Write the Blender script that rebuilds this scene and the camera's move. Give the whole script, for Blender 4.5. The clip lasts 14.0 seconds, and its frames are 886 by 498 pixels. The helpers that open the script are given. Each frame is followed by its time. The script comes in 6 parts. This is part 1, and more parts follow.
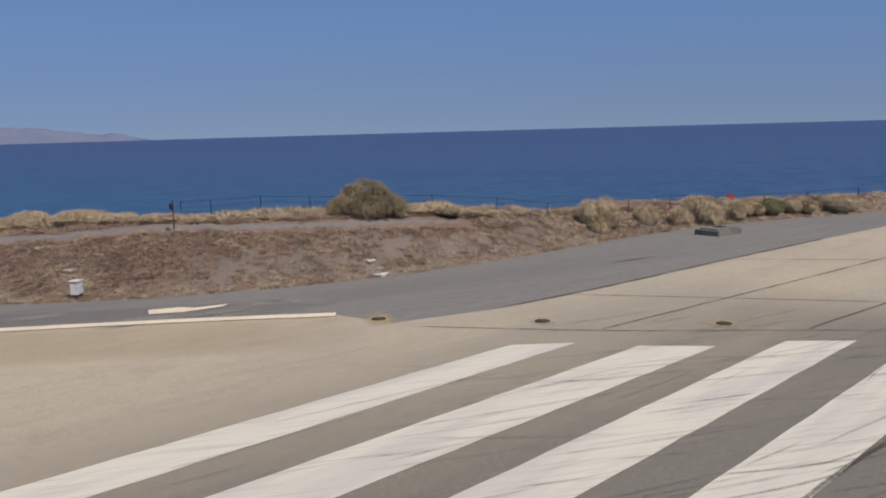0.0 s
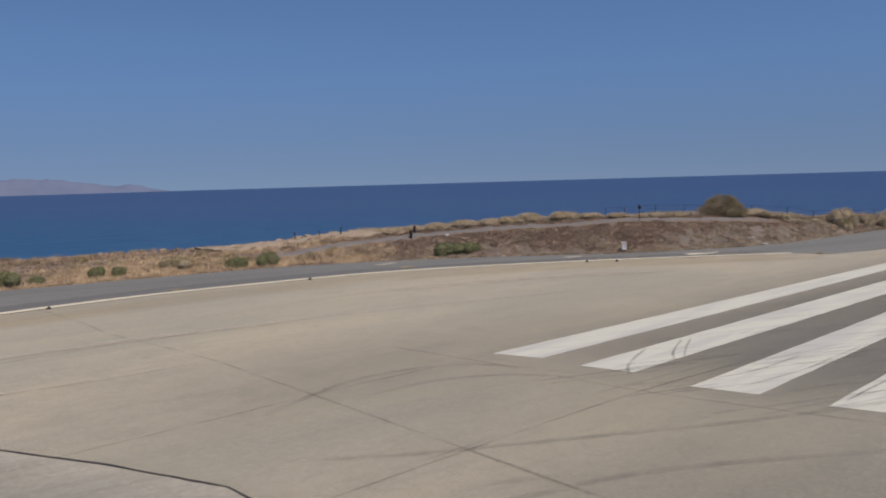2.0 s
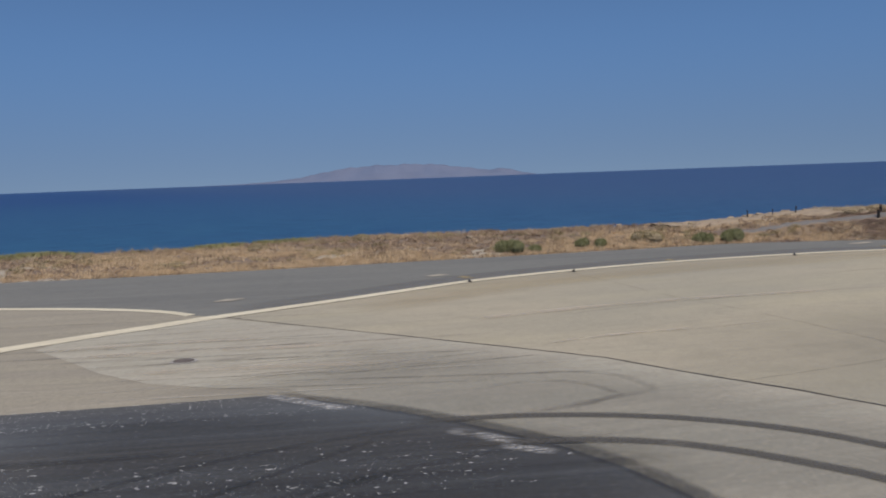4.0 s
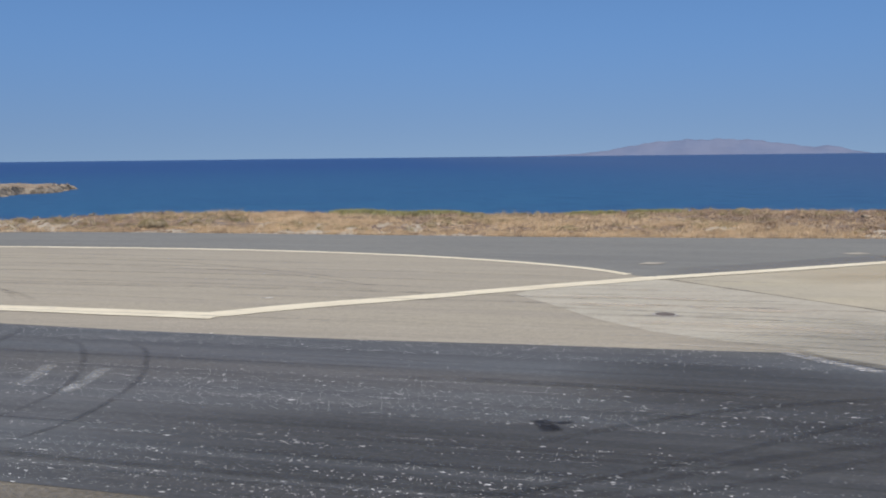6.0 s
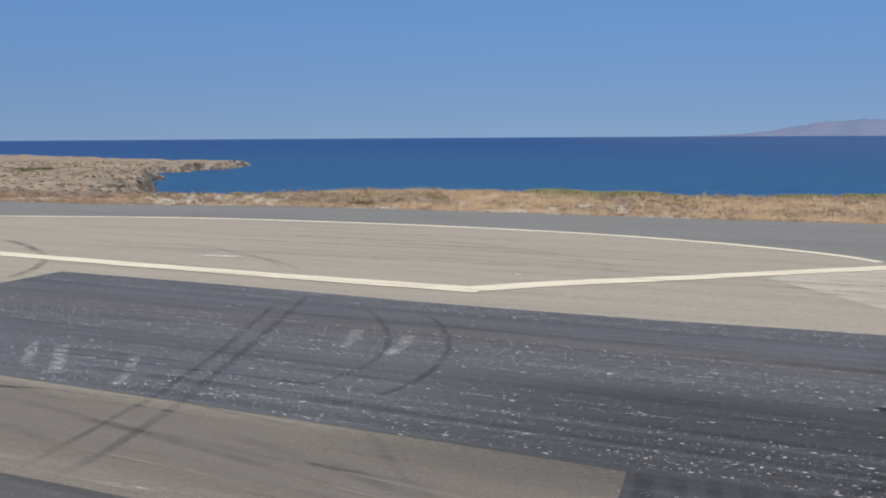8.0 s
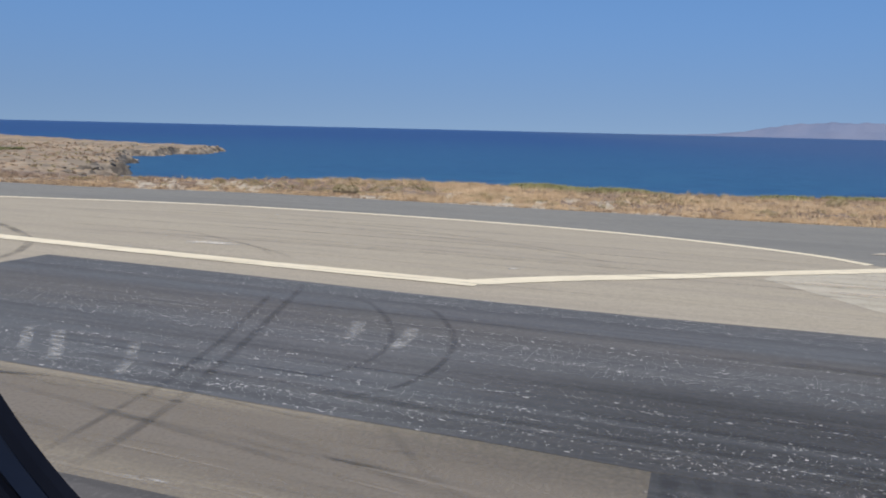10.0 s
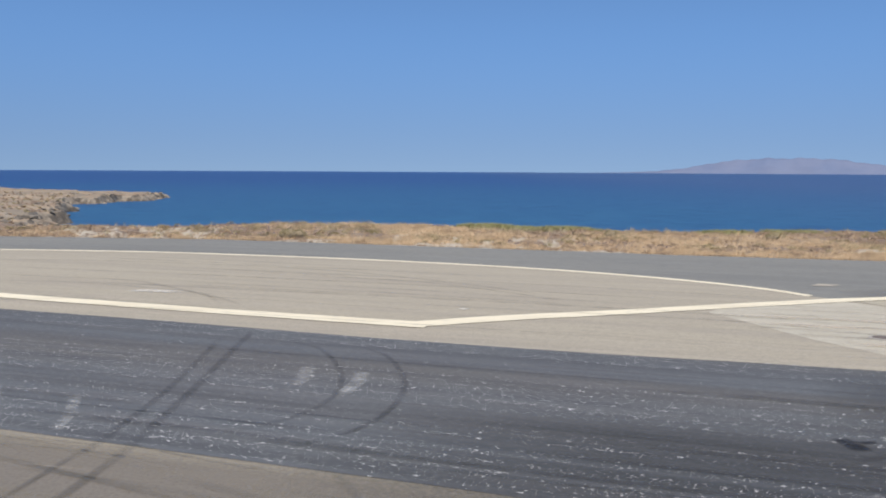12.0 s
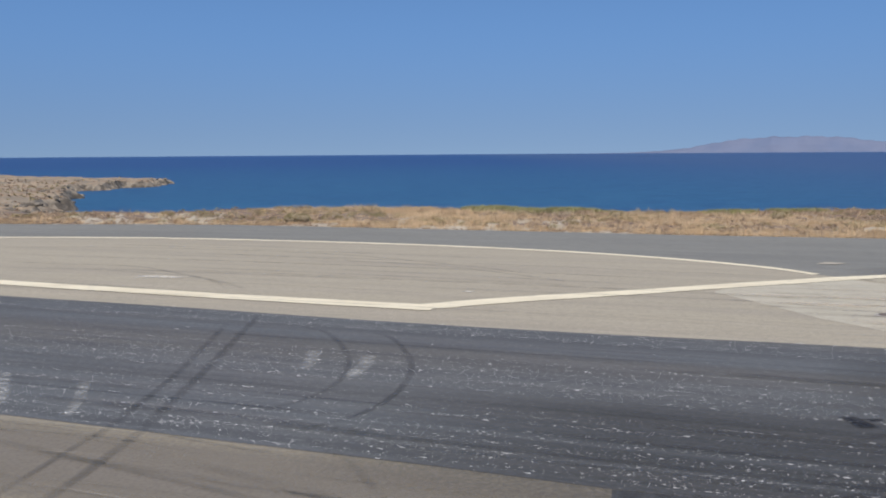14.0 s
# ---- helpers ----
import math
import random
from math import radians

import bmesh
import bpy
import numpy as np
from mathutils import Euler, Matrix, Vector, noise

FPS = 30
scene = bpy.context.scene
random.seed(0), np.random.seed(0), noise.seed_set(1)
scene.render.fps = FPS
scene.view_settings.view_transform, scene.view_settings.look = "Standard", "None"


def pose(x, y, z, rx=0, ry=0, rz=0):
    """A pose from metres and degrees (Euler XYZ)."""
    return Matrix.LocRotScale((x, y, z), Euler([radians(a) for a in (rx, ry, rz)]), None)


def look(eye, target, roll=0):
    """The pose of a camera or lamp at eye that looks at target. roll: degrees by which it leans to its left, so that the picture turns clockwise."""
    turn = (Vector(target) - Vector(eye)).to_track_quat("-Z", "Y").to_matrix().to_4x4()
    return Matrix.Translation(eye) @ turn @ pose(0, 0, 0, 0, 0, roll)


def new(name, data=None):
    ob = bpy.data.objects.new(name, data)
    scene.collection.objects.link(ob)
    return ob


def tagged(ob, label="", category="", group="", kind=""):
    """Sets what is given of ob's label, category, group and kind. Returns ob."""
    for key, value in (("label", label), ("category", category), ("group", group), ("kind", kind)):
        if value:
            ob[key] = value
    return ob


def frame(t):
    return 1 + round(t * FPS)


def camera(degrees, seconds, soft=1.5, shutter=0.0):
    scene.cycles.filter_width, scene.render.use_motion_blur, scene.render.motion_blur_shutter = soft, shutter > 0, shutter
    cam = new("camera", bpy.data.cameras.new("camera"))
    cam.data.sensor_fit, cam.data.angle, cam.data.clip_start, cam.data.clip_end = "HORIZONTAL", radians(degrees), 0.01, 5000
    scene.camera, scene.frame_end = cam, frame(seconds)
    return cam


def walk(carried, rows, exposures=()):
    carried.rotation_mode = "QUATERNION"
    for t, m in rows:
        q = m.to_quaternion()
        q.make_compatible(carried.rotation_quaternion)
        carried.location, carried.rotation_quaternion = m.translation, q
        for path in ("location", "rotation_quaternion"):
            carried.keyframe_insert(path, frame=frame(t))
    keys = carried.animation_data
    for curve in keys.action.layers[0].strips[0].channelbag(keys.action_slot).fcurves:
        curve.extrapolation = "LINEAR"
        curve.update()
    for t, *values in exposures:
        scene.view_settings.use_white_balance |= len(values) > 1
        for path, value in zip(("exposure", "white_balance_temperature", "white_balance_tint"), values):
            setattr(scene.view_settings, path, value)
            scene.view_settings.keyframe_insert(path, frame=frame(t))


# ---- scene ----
from mathutils.geometry import tessellate_polygon

# ---------------------------------------------------------------- camera
# seconds, place, then heading (clockwise from +y), downward tilt and lean
PATH = [
    (0.0, 47.150, -1.310, 4.870, 49.15, 7.92, -1.58),
    (0.2, 43.573, -1.449, 5.037, 48.61, 7.21, -1.27),
    (0.5, 38.323, -1.524, 5.115, 48.50, 6.49, -1.80),
    (0.8, 30.900, -0.550, 4.950, 50.90, 5.45, -1.35),
    (1.0, 24.250, 0.150, 4.830, 53.90, 4.93, -1.20),
    (1.2, 22.150, 0.500, 4.580, 53.60, 4.78, -1.25),
    (1.5, 19.394, 0.347, 4.385, 52.42, 4.50, -1.72),
    (1.8, 16.065, -0.244, 4.370, 51.37, 4.38, -0.98),
    (2.0, 15.387, -0.501, 4.410, 48.74, 4.52, -1.63),
    (2.5, 13.870, -0.035, 4.354, 44.78, 4.66, -1.26),
    (3.0, 12.159, 0.266, 4.387, 35.44, 5.79, 0.06),
    (3.5, 10.591, 0.505, 4.389, 28.00, 5.49, -0.67),
    (4.0, 8.900, 0.559, 4.413, 24.83, 4.91, -2.12),
    (4.2, 8.385, 0.601, 4.340, 18.65, 5.35, -0.31),
    (6.3, 3.365, 0.265, 4.364, 4.30, 6.26, -0.53),
    (6.5, 3.018, 0.204, 4.381, 3.82, 6.26, -0.45),
    (7.0, 2.107, 0.066, 4.375, 1.94, 6.00, -0.63),
    (7.5, 1.351, -0.052, 4.389, -1.92, 5.67, -1.17),
    (8.0, 0.778, -0.120, 4.409, -5.14, 7.52, -0.35),
    (8.2, 0.576, 0.039, 4.375, -4.57, 7.96, 0.30),
    (10.3, 0.037, 0.030, 4.404, -3.25, 8.11, 1.28),
    (10.5, 0.037, 0.030, 4.404, -3.28, 9.04, 1.12),
    (11.0, 0.040, 0.030, 4.404, -3.90, 11.19, 0.39),
    (11.5, 0.058, 0.058, 4.406, -0.22, 11.94, 0.36),
    (12.0, 0.058, 0.058, 4.406, 0.08, 5.27, 0.30),
    (12.5, 0.058, 0.058, 4.406, 0.95, 4.27, 0.64),
    (13.0, 0.058, 0.058, 4.406, 1.33, 5.10, 0.37),
    (13.5, 0.058, 0.058, 4.406, -0.28, 5.79, -0.16),
    (14.0, 0.058, 0.058, 4.406, -0.26, 6.43, -0.40),
]
cam = camera(54.69, 14.0, soft=1.9)
walk(cam, [(t, pose(x, y, z, 90 - tilt, 0, -turn) @ pose(0, 0, 0, 0, 0, lean)) for t, x, y, z, turn, tilt, lean in PATH],
     exposures=[(0.0, -0.22, 7200, 20), (0.6, -0.24, 7180, 20), (1.5, -0.31, 7030, 19), (3.0, -0.43, 6930, 17), (4.2, -0.40, 6790, 14), (6.3, 0.02, 6700, 13), (8.2, 0.03, 6700, 13), (10.3, 0.08, 6700, 13), (11.5, 0.16, 6700, 13), (12.0, 0.22, 6700, 13), (12.6, 0.05, 6700, 13), (14.0, 0.04, 6700, 13)])

# ---------------------------------------------------------------- light
SUN_AZ, SUN_EL = 192.0, 58.0
world = bpy.data.worlds.new("sky")
scene.world = world
world.use_nodes = True
nt = world.node_tree
sky = nt.nodes.new("ShaderNodeTexSky")
sky.sky_type = "NISHITA"
sky.sun_disc = False
sky.sun_elevation = radians(SUN_EL)
sky.sun_rotation = radians(SUN_AZ)
sky.altitude = 0
sky.air_density = 1.0
sky.dust_density = 0.1
sky.ozone_density = 5.0
# sampled a little above the horizon, to skip the sky's yellow low band
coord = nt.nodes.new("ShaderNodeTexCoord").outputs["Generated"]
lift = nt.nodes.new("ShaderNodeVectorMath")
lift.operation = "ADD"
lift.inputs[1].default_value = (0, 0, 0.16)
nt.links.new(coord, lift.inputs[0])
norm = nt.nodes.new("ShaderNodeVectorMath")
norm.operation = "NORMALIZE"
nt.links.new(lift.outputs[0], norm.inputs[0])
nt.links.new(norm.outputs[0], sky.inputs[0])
# sky colour multiplied by elevation: dimmed low down, made bluer higher up
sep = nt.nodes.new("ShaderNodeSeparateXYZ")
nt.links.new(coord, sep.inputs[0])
sky_ramp = nt.nodes.new("ShaderNodeMapRange")
sky_ramp.interpolation_type = "SMOOTHSTEP"
sky_ramp.inputs[1].default_value, sky_ramp.inputs[2].default_value = -0.02, 0.17
nt.links.new(sep.outputs[2], sky_ramp.inputs[0])
sky_gain = nt.nodes.new("ShaderNodeMix")
sky_gain.data_type = "RGBA"
sky_gain.inputs[6].default_value = (0.79, 0.77, 0.79, 1)
sky_gain.inputs[7].default_value = (0.84, 1.05, 1.19, 1)
nt.links.new(sky_ramp.outputs[0], sky_gain.inputs[0])
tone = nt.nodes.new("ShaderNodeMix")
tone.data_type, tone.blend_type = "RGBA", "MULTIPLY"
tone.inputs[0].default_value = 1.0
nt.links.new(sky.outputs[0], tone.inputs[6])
nt.links.new(sky_gain.outputs[2], tone.inputs[7])
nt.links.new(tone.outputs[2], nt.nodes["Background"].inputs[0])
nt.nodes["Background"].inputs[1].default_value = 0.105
sun_data = bpy.data.lights.new("sun", "SUN")
sun_data.energy = 4.3
sun_data.angle = radians(0.53)
sun_data.color = (1.0, 0.95, 0.87)
sun = new("sun", sun_data)
a, e = radians(SUN_AZ), radians(SUN_EL)
sun.matrix_world = look((0, 0, 60), (-math.sin(a) * math.cos(e), -math.cos(a) * math.cos(e), 60 - math.sin(e)))


# ---------------------------------------------------------------- materials
def mix_col(nt, fac, c1, c2):
    n = nt.nodes.new("ShaderNodeMix")
    n.data_type = "RGBA"
    for sock, v in ((n.inputs[0], fac), (n.inputs[6], c1), (n.inputs[7], c2)):
        if isinstance(v, bpy.types.NodeSocket):
            nt.links.new(v, sock)
        else:
            sock.default_value = v if isinstance(v, float) else (*v, 1)
    return n.outputs[2]


def noise_fac(nt, coord, scale, lo=0.4, hi=0.6, detail=4.0, stretch=None, turn=0.0, shift=0.0):
    """A noise mask from 0 to 1, stretched along a direction of the ground if wanted."""
    m = nt.nodes.new("ShaderNodeMapping")
    m.vector_type = "TEXTURE"
    m.inputs["Rotation"].default_value = (0, 0, turn)
    m.inputs["Location"].default_value = (shift, shift * 0.7, 0)
    if stretch:
        m.inputs["Scale"].default_value = stretch
    nt.links.new(coord, m.inputs[0])
    n = nt.nodes.new("ShaderNodeTexNoise")
    n.inputs["Scale"].default_value = scale
    n.inputs["Detail"].default_value = detail
    nt.links.new(m.outputs[0], n.inputs[0])
    r = nt.nodes.new("ShaderNodeMapRange")
    r.inputs[1].default_value, r.inputs[2].default_value = lo, hi
    nt.links.new(n.outputs[0], r.inputs[0])
    return r.outputs[0]


def surface(name, base, layers=(), rough=0.9, bump=0.3, bump_scale=30.0, bump_dist=0.01, spec=0.3, metal=0.0):
    """Base colour with noise layers of (colour, amount, scale, lo, hi, stretch, turn)."""
    m = bpy.data.materials.new(name)
    m.use_nodes = True
    nt = m.node_tree
    b = nt.nodes["Principled BSDF"]
    coord = nt.nodes.new("ShaderNodeTexCoord").outputs["Object"]
    col = base
    for i, (c, amount, scale, lo, hi, stretch, turn) in enumerate(layers):
        f = noise_fac(nt, coord, scale, lo, hi, 5.0, stretch, turn, 3.7 * i)
        k = nt.nodes.new("ShaderNodeMath")
        k.operation = "MULTIPLY"
        nt.links.new(f, k.inputs[0])
        k.inputs[1].default_value = amount
        col = mix_col(nt, k.outputs[0], col, c)
    if isinstance(col, bpy.types.NodeSocket):
        nt.links.new(col, b.inputs["Base Color"])
    else:
        b.inputs["Base Color"].default_value = (*col, 1)
    b.inputs["Roughness"].default_value = rough
    b.inputs["Specular IOR Level"].default_value = spec
    b.inputs["Metallic"].default_value = metal
    if bump:
        n = nt.nodes.new("ShaderNodeTexNoise")
        n.inputs["Scale"].default_value = bump_scale
        n.inputs["Detail"].default_value = 6
        nt.links.new(coord, n.inputs[0])
        bp = nt.nodes.new("ShaderNodeBump")
        bp.inputs["Strength"].default_value = bump
        bp.inputs["Distance"].default_value = bump_dist
        nt.links.new(n.outputs[0], bp.inputs["Height"])
        nt.links.new(bp.outputs[0], b.inputs["Normal"])
    return m


def blades_mat(name, c1, c2, c3):
    """Grass and scrub: each blade or clump with a colour of its own, patches over the ground."""
    m = bpy.data.materials.new(name)
    m.use_nodes = True
    nt = m.node_tree
    b = nt.nodes["Principled BSDF"]
    coord = nt.nodes.new("ShaderNodeTexCoord").outputs["Object"]
    isl = nt.nodes.new("ShaderNodeNewGeometry").outputs["Random Per Island"]
    f = noise_fac(nt, coord, 0.35, 0.38, 0.62, 3.0)
    col = mix_col(nt, f, c1, c2)
    tuft = noise_fac(nt, coord, 0.9, 0.44, 0.66, 3.0, shift=2.3)
    col = mix_col(nt, tuft, mix_col(nt, 0.25, col, c3), tuple(0.7 * k for k in c2))
    col = mix_col(nt, isl, col, mix_col(nt, 0.55, col, c3))
    nt.links.new(col, b.inputs["Base Color"])
    b.inputs["Roughness"].default_value = 0.85
    b.inputs["Specular IOR Level"].default_value = 0.15
    return m


ALONG = math.atan2(-0.315, 0.949)
LONG = (8.0, 0.5, 1.0)
LONGER = (14.0, 0.25, 1.0)
SCUFF_TURN = -0.60
M_PAD = surface("pad_concrete", (0.345, 0.309, 0.230), (
    ((0.285, 0.255, 0.202), 0.7, 0.5, 0.45, 0.65, LONG, ALONG),
    ((0.390, 0.349, 0.267), 0.5, 0.35, 0.5, 0.7, LONGER, ALONG + 0.1),
    ((0.249, 0.228, 0.182), 0.5, 0.8, 0.58, 0.72, LONGER, ALONG - 0.12),
    ((0.249, 0.228, 0.184), 0.45, 2.6, 0.52, 0.68, (9.0, 0.35, 1.0), ALONG + 0.22),
    ((0.410, 0.368, 0.288), 0.45, 3.0, 0.54, 0.68, (9.0, 0.35, 1.0), ALONG - 0.05),
    ((0.420, 0.376, 0.298), 0.45, 12.0, 0.52, 0.68, None, 0.0),
    ((0.239, 0.218, 0.178), 0.5, 16.0, 0.54, 0.66, None, 0.0),
    ((0.265, 0.240, 0.188), 0.4, 4.6, 0.5, 0.62, None, 0.0),
    ((0.20, 0.184, 0.152), 0.45, 32.0, 0.53, 0.62, None, 0.0)), bump=0.5, bump_scale=40)
M_PALE = surface("pale_concrete", (0.412, 0.388, 0.308), (
    ((0.302, 0.274, 0.201), 0.4, 0.9, 0.5, 0.66, None, 0.0),
    ((0.450, 0.408, 0.315), 0.4, 0.55, 0.52, 0.68, (1.8, 0.7, 1), -0.1),
    ((0.330, 0.302, 0.24), 0.6, 0.6, 0.45, 0.65, LONGER, ALONG + 0.16),
    ((0.495, 0.442, 0.345), 0.5, 0.5, 0.5, 0.68, LONG, ALONG),
    ((0.36, 0.326, 0.258), 0.6, 0.12, 0.45, 0.65, None, 0.0),
    ((0.291, 0.251, 0.190), 0.45, 1.6, 0.56, 0.7, LONGER, ALONG + 0.05),
    ((0.295, 0.265, 0.21), 0.5, 14.0, 0.54, 0.66, None, 0.0),
    ((0.335, 0.305, 0.242), 0.45, 4.6, 0.5, 0.62, None, 0.0),
    ((0.49, 0.445, 0.35), 0.4, 7.0, 0.53, 0.64, None, 0.0)), bump=0.5, bump_scale=40)
M_TAN = surface("runway_concrete", (0.428, 0.378, 0.277), (
    ((0.302, 0.274, 0.201), 0.4, 0.9, 0.5, 0.66, None, 0.0),
    ((0.466, 0.410, 0.294), 0.4, 0.55, 0.52, 0.68, (1.8, 0.7, 1), -0.1),
    ((0.331, 0.310, 0.239), 0.85, 0.09, 0.42, 0.62, (1.6, 0.7, 1), 0.0),
    ((0.311, 0.287, 0.217), 0.4, 0.5, 0.5, 0.68, LONG, -0.1),
    ((0.460, 0.410, 0.277), 0.6, 0.22, 0.5, 0.68, (2.5, 0.8, 1), -0.1),
    ((0.289, 0.268, 0.207), 0.28, 1.4, 0.54, 0.68, (7, 0.5, 1), -0.25),
    ((0.299, 0.274, 0.201), 0.4, 15.0, 0.54, 0.68, None, 0.0),
    ((0.460, 0.415, 0.297), 0.4, 8.0, 0.5, 0.7, None, 0.0),
    ((0.325, 0.292, 0.22), 0.3, 3.6, 0.5, 0.66, None, 0.0),
    ((0.465, 0.415, 0.31), 0.3, 5.5, 0.52, 0.66, None, 0.0),
    ((0.27, 0.245, 0.19), 0.5, 26.0, 0.52, 0.62, None, 0.0)), bump=0.4, bump_scale=40)
M_SHOULDER = surface("shoulder_asphalt", (0.187, 0.186, 0.164), (
    ((0.153, 0.153, 0.138), 0.7, 0.2, 0.45, 0.62, (4, 0.8, 1), ALONG),
    ((0.222, 0.222, 0.202), 0.5, 0.7, 0.52, 0.7, LONG, ALONG),
    ((0.128, 0.131, 0.123), 0.4, 1.5, 0.56, 0.7, (6, 0.4, 1), ALONG),
    ((0.236, 0.237, 0.222), 0.5, 25.0, 0.5, 0.7, None, 0.0),
    ((0.14, 0.14, 0.128), 0.5, 5.0, 0.5, 0.62, (3, 0.8, 1), ALONG)), bump=0.6, bump_scale=60)
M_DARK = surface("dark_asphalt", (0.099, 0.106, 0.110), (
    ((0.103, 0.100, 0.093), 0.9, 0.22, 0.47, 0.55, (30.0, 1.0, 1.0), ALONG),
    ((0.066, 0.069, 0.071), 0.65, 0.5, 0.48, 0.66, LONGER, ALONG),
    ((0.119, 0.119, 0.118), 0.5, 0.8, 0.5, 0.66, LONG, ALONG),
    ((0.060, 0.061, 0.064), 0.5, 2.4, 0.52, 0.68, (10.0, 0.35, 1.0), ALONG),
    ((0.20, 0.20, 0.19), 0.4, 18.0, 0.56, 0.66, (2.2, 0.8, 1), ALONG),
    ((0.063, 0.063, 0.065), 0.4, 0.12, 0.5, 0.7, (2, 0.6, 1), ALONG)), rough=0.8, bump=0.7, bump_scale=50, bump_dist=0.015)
M_PATCH = surface("worn_asphalt", (0.072, 0.075, 0.078), (
    ((0.054, 0.059, 0.061), 0.7, 0.5, 0.46, 0.6, LONGER, ALONG),
    ((0.116, 0.118, 0.115), 0.6, 0.9, 0.5, 0.66, LONG, ALONG),
    ((0.15, 0.15, 0.145), 0.5, 22.0, 0.55, 0.66, None, 0.0)), rough=0.85, bump=0.6, bump_scale=50)
M_GREYBAND = surface("dark_grey_band", (0.095, 0.091, 0.086), (
    ((0.07, 0.068, 0.065), 0.8, 0.5, 0.46, 0.6, LONGER, ALONG),
    ((0.125, 0.12, 0.11), 0.6, 0.3, 0.5, 0.66, LONG, ALONG),
    ((0.15, 0.145, 0.135), 0.5, 14.0, 0.55, 0.68, None, 0.0)), rough=0.85, bump=0.6, bump_scale=50)
M_WHITE = surface("white_paint", (0.70, 0.635, 0.465), (
    ((0.58, 0.515, 0.37), 0.6, 0.8, 0.45, 0.65, (3, 0.7, 1), 0.0),
    ((0.42, 0.39, 0.33), 0.6, 6.0, 0.55, 0.7, (2, 0.6, 1), 0.3)), rough=0.75, bump=0.3)
M_KEYS = surface("threshold_paint", (0.595, 0.588, 0.478), (
    ((0.47, 0.462, 0.41), 0.7, 0.7, 0.45, 0.62, (4, 0.5, 1), -0.06),
    ((0.36, 0.352, 0.32), 0.5, 3.0, 0.55, 0.68, (9, 0.25, 1), SCUFF_TURN),
    ((0.31, 0.305, 0.28), 0.5, 5.0, 0.58, 0.68, (8, 0.2, 1), SCUFF_TURN + 0.12)), rough=0.75, bump=0.3)
M_FLAKE = surface("flaked_paint", (0.78, 0.775, 0.73), (
    ((0.26, 0.265, 0.26), 0.5, 1.5, 0.42, 0.68, None, 0.0),
    ((0.34, 0.34, 0.33), 0.4, 14.0, 0.45, 0.62, None, 0.0)), rough=0.8, bump=0)


def rubbed(name, col, amount, lo=0.3, hi=0.6, scale=1.2, stretch=None, turn=0.0, grain=0.1):
    """Rubber, dust or thin paint rubbed onto the paving, with gaps and soft sides."""
    m = bpy.data.materials.new(name)
    m.use_nodes = True
    nt = m.node_tree
    b = nt.nodes["Principled BSDF"]
    b.inputs["Base Color"].default_value = (*col, 1)
    b.inputs["Roughness"].default_value = 0.85
    b.inputs["Specular IOR Level"].default_value = 0.2
    coord = nt.nodes.new("ShaderNodeTexCoord").outputs["Object"]
    f1 = noise_fac(nt, coord, scale, lo, hi, 5.0, stretch, turn)
    f2 = noise_fac(nt, coord, 14.0, grain, 0.6, 3.0)
    cov = nt.nodes.new("ShaderNodeAttribute")
    cov.attribute_name = "cover"
    out = cov.outputs["Fac"]
    for k in (f1, f2, amount):
        mul = nt.nodes.new("ShaderNodeMath")
        mul.operation = "MULTIPLY"
        nt.links.new(out, mul.inputs[0])
        if isinstance(k, float):
            mul.inputs[1].default_value = k
        else:
            nt.links.new(k, mul.inputs[1])
        out = mul.outputs[0]
    nt.links.new(out, b.inputs["Alpha"])
    return m


M_RUBBER = rubbed("tyre_rubber", (0.105, 0.10, 0.09), 0.85, -0.1, 0.45, grain=-0.6)
M_FAINT = rubbed("faint_rubber", (0.16, 0.150, 0.13), 0.25, 0.25, 0.65, grain=-0.3)
M_TRACK = rubbed("wheel_track_on_asphalt", (0.046, 0.048, 0.052), 0.24, 0.0, 0.55, grain=-0.5)
M_FINE = rubbed("fine_rubber_streak", (0.15, 0.138, 0.115), 0.26, 0.2, 0.62, grain=-0.3)
M_FINEDUST = rubbed("fine_dust_streak", (0.5, 0.45, 0.37), 0.24, 0.2, 0.62, grain=-0.3)
M_BAND = rubbed("dark_band_on_asphalt", (0.042, 0.044, 0.049), 0.23, 0.0, 0.6, grain=-0.5)
M_STREAK = rubbed("thin_rubber_streak", (0.15, 0.138, 0.115), 0.5, 0.25, 0.62, grain=-0.3)
M_CHALKSTREAK = rubbed("pale_dust_streak", (0.57, 0.525, 0.43), 0.5, 0.3, 0.65, grain=-0.3)
M_SKID = rubbed("skid_on_asphalt", (0.046, 0.049, 0.053), 0.29, 0.15, 0.6, grain=-0.3)
M_SCUFF = rubbed("scuff_on_paint", (0.14, 0.138, 0.136), 0.5, 0.15, 0.6, 1.0)
M_GRIME = rubbed("old_rubber_film", (0.209, 0.207, 0.182), 0.5, 0.2, 0.75, 0.10, (2.2, 0.8, 1.0), -0.1, grain=-0.8)
M_GRIME2 = rubbed("thick_rubber_film", (0.242, 0.240, 0.212), 0.38, 0.0, 0.6, 0.2, LONG, ALONG, grain=-0.8)
M_GRIME3 = rubbed("heavy_rubber_film", (0.190, 0.192, 0.172), 0.5, -0.1, 0.6, 0.2, LONG, -0.1, grain=-0.8)
M_DARKFILM = rubbed("dark_rubber_film", (0.056, 0.058, 0.061), 0.5, 0.1, 0.55, 0.5, LONGER, ALONG, grain=-0.6)
M_OILFILM = rubbed("soaked_oil", (0.026, 0.028, 0.034), 0.85, 0.1, 0.4, 3.0, grain=-0.2)
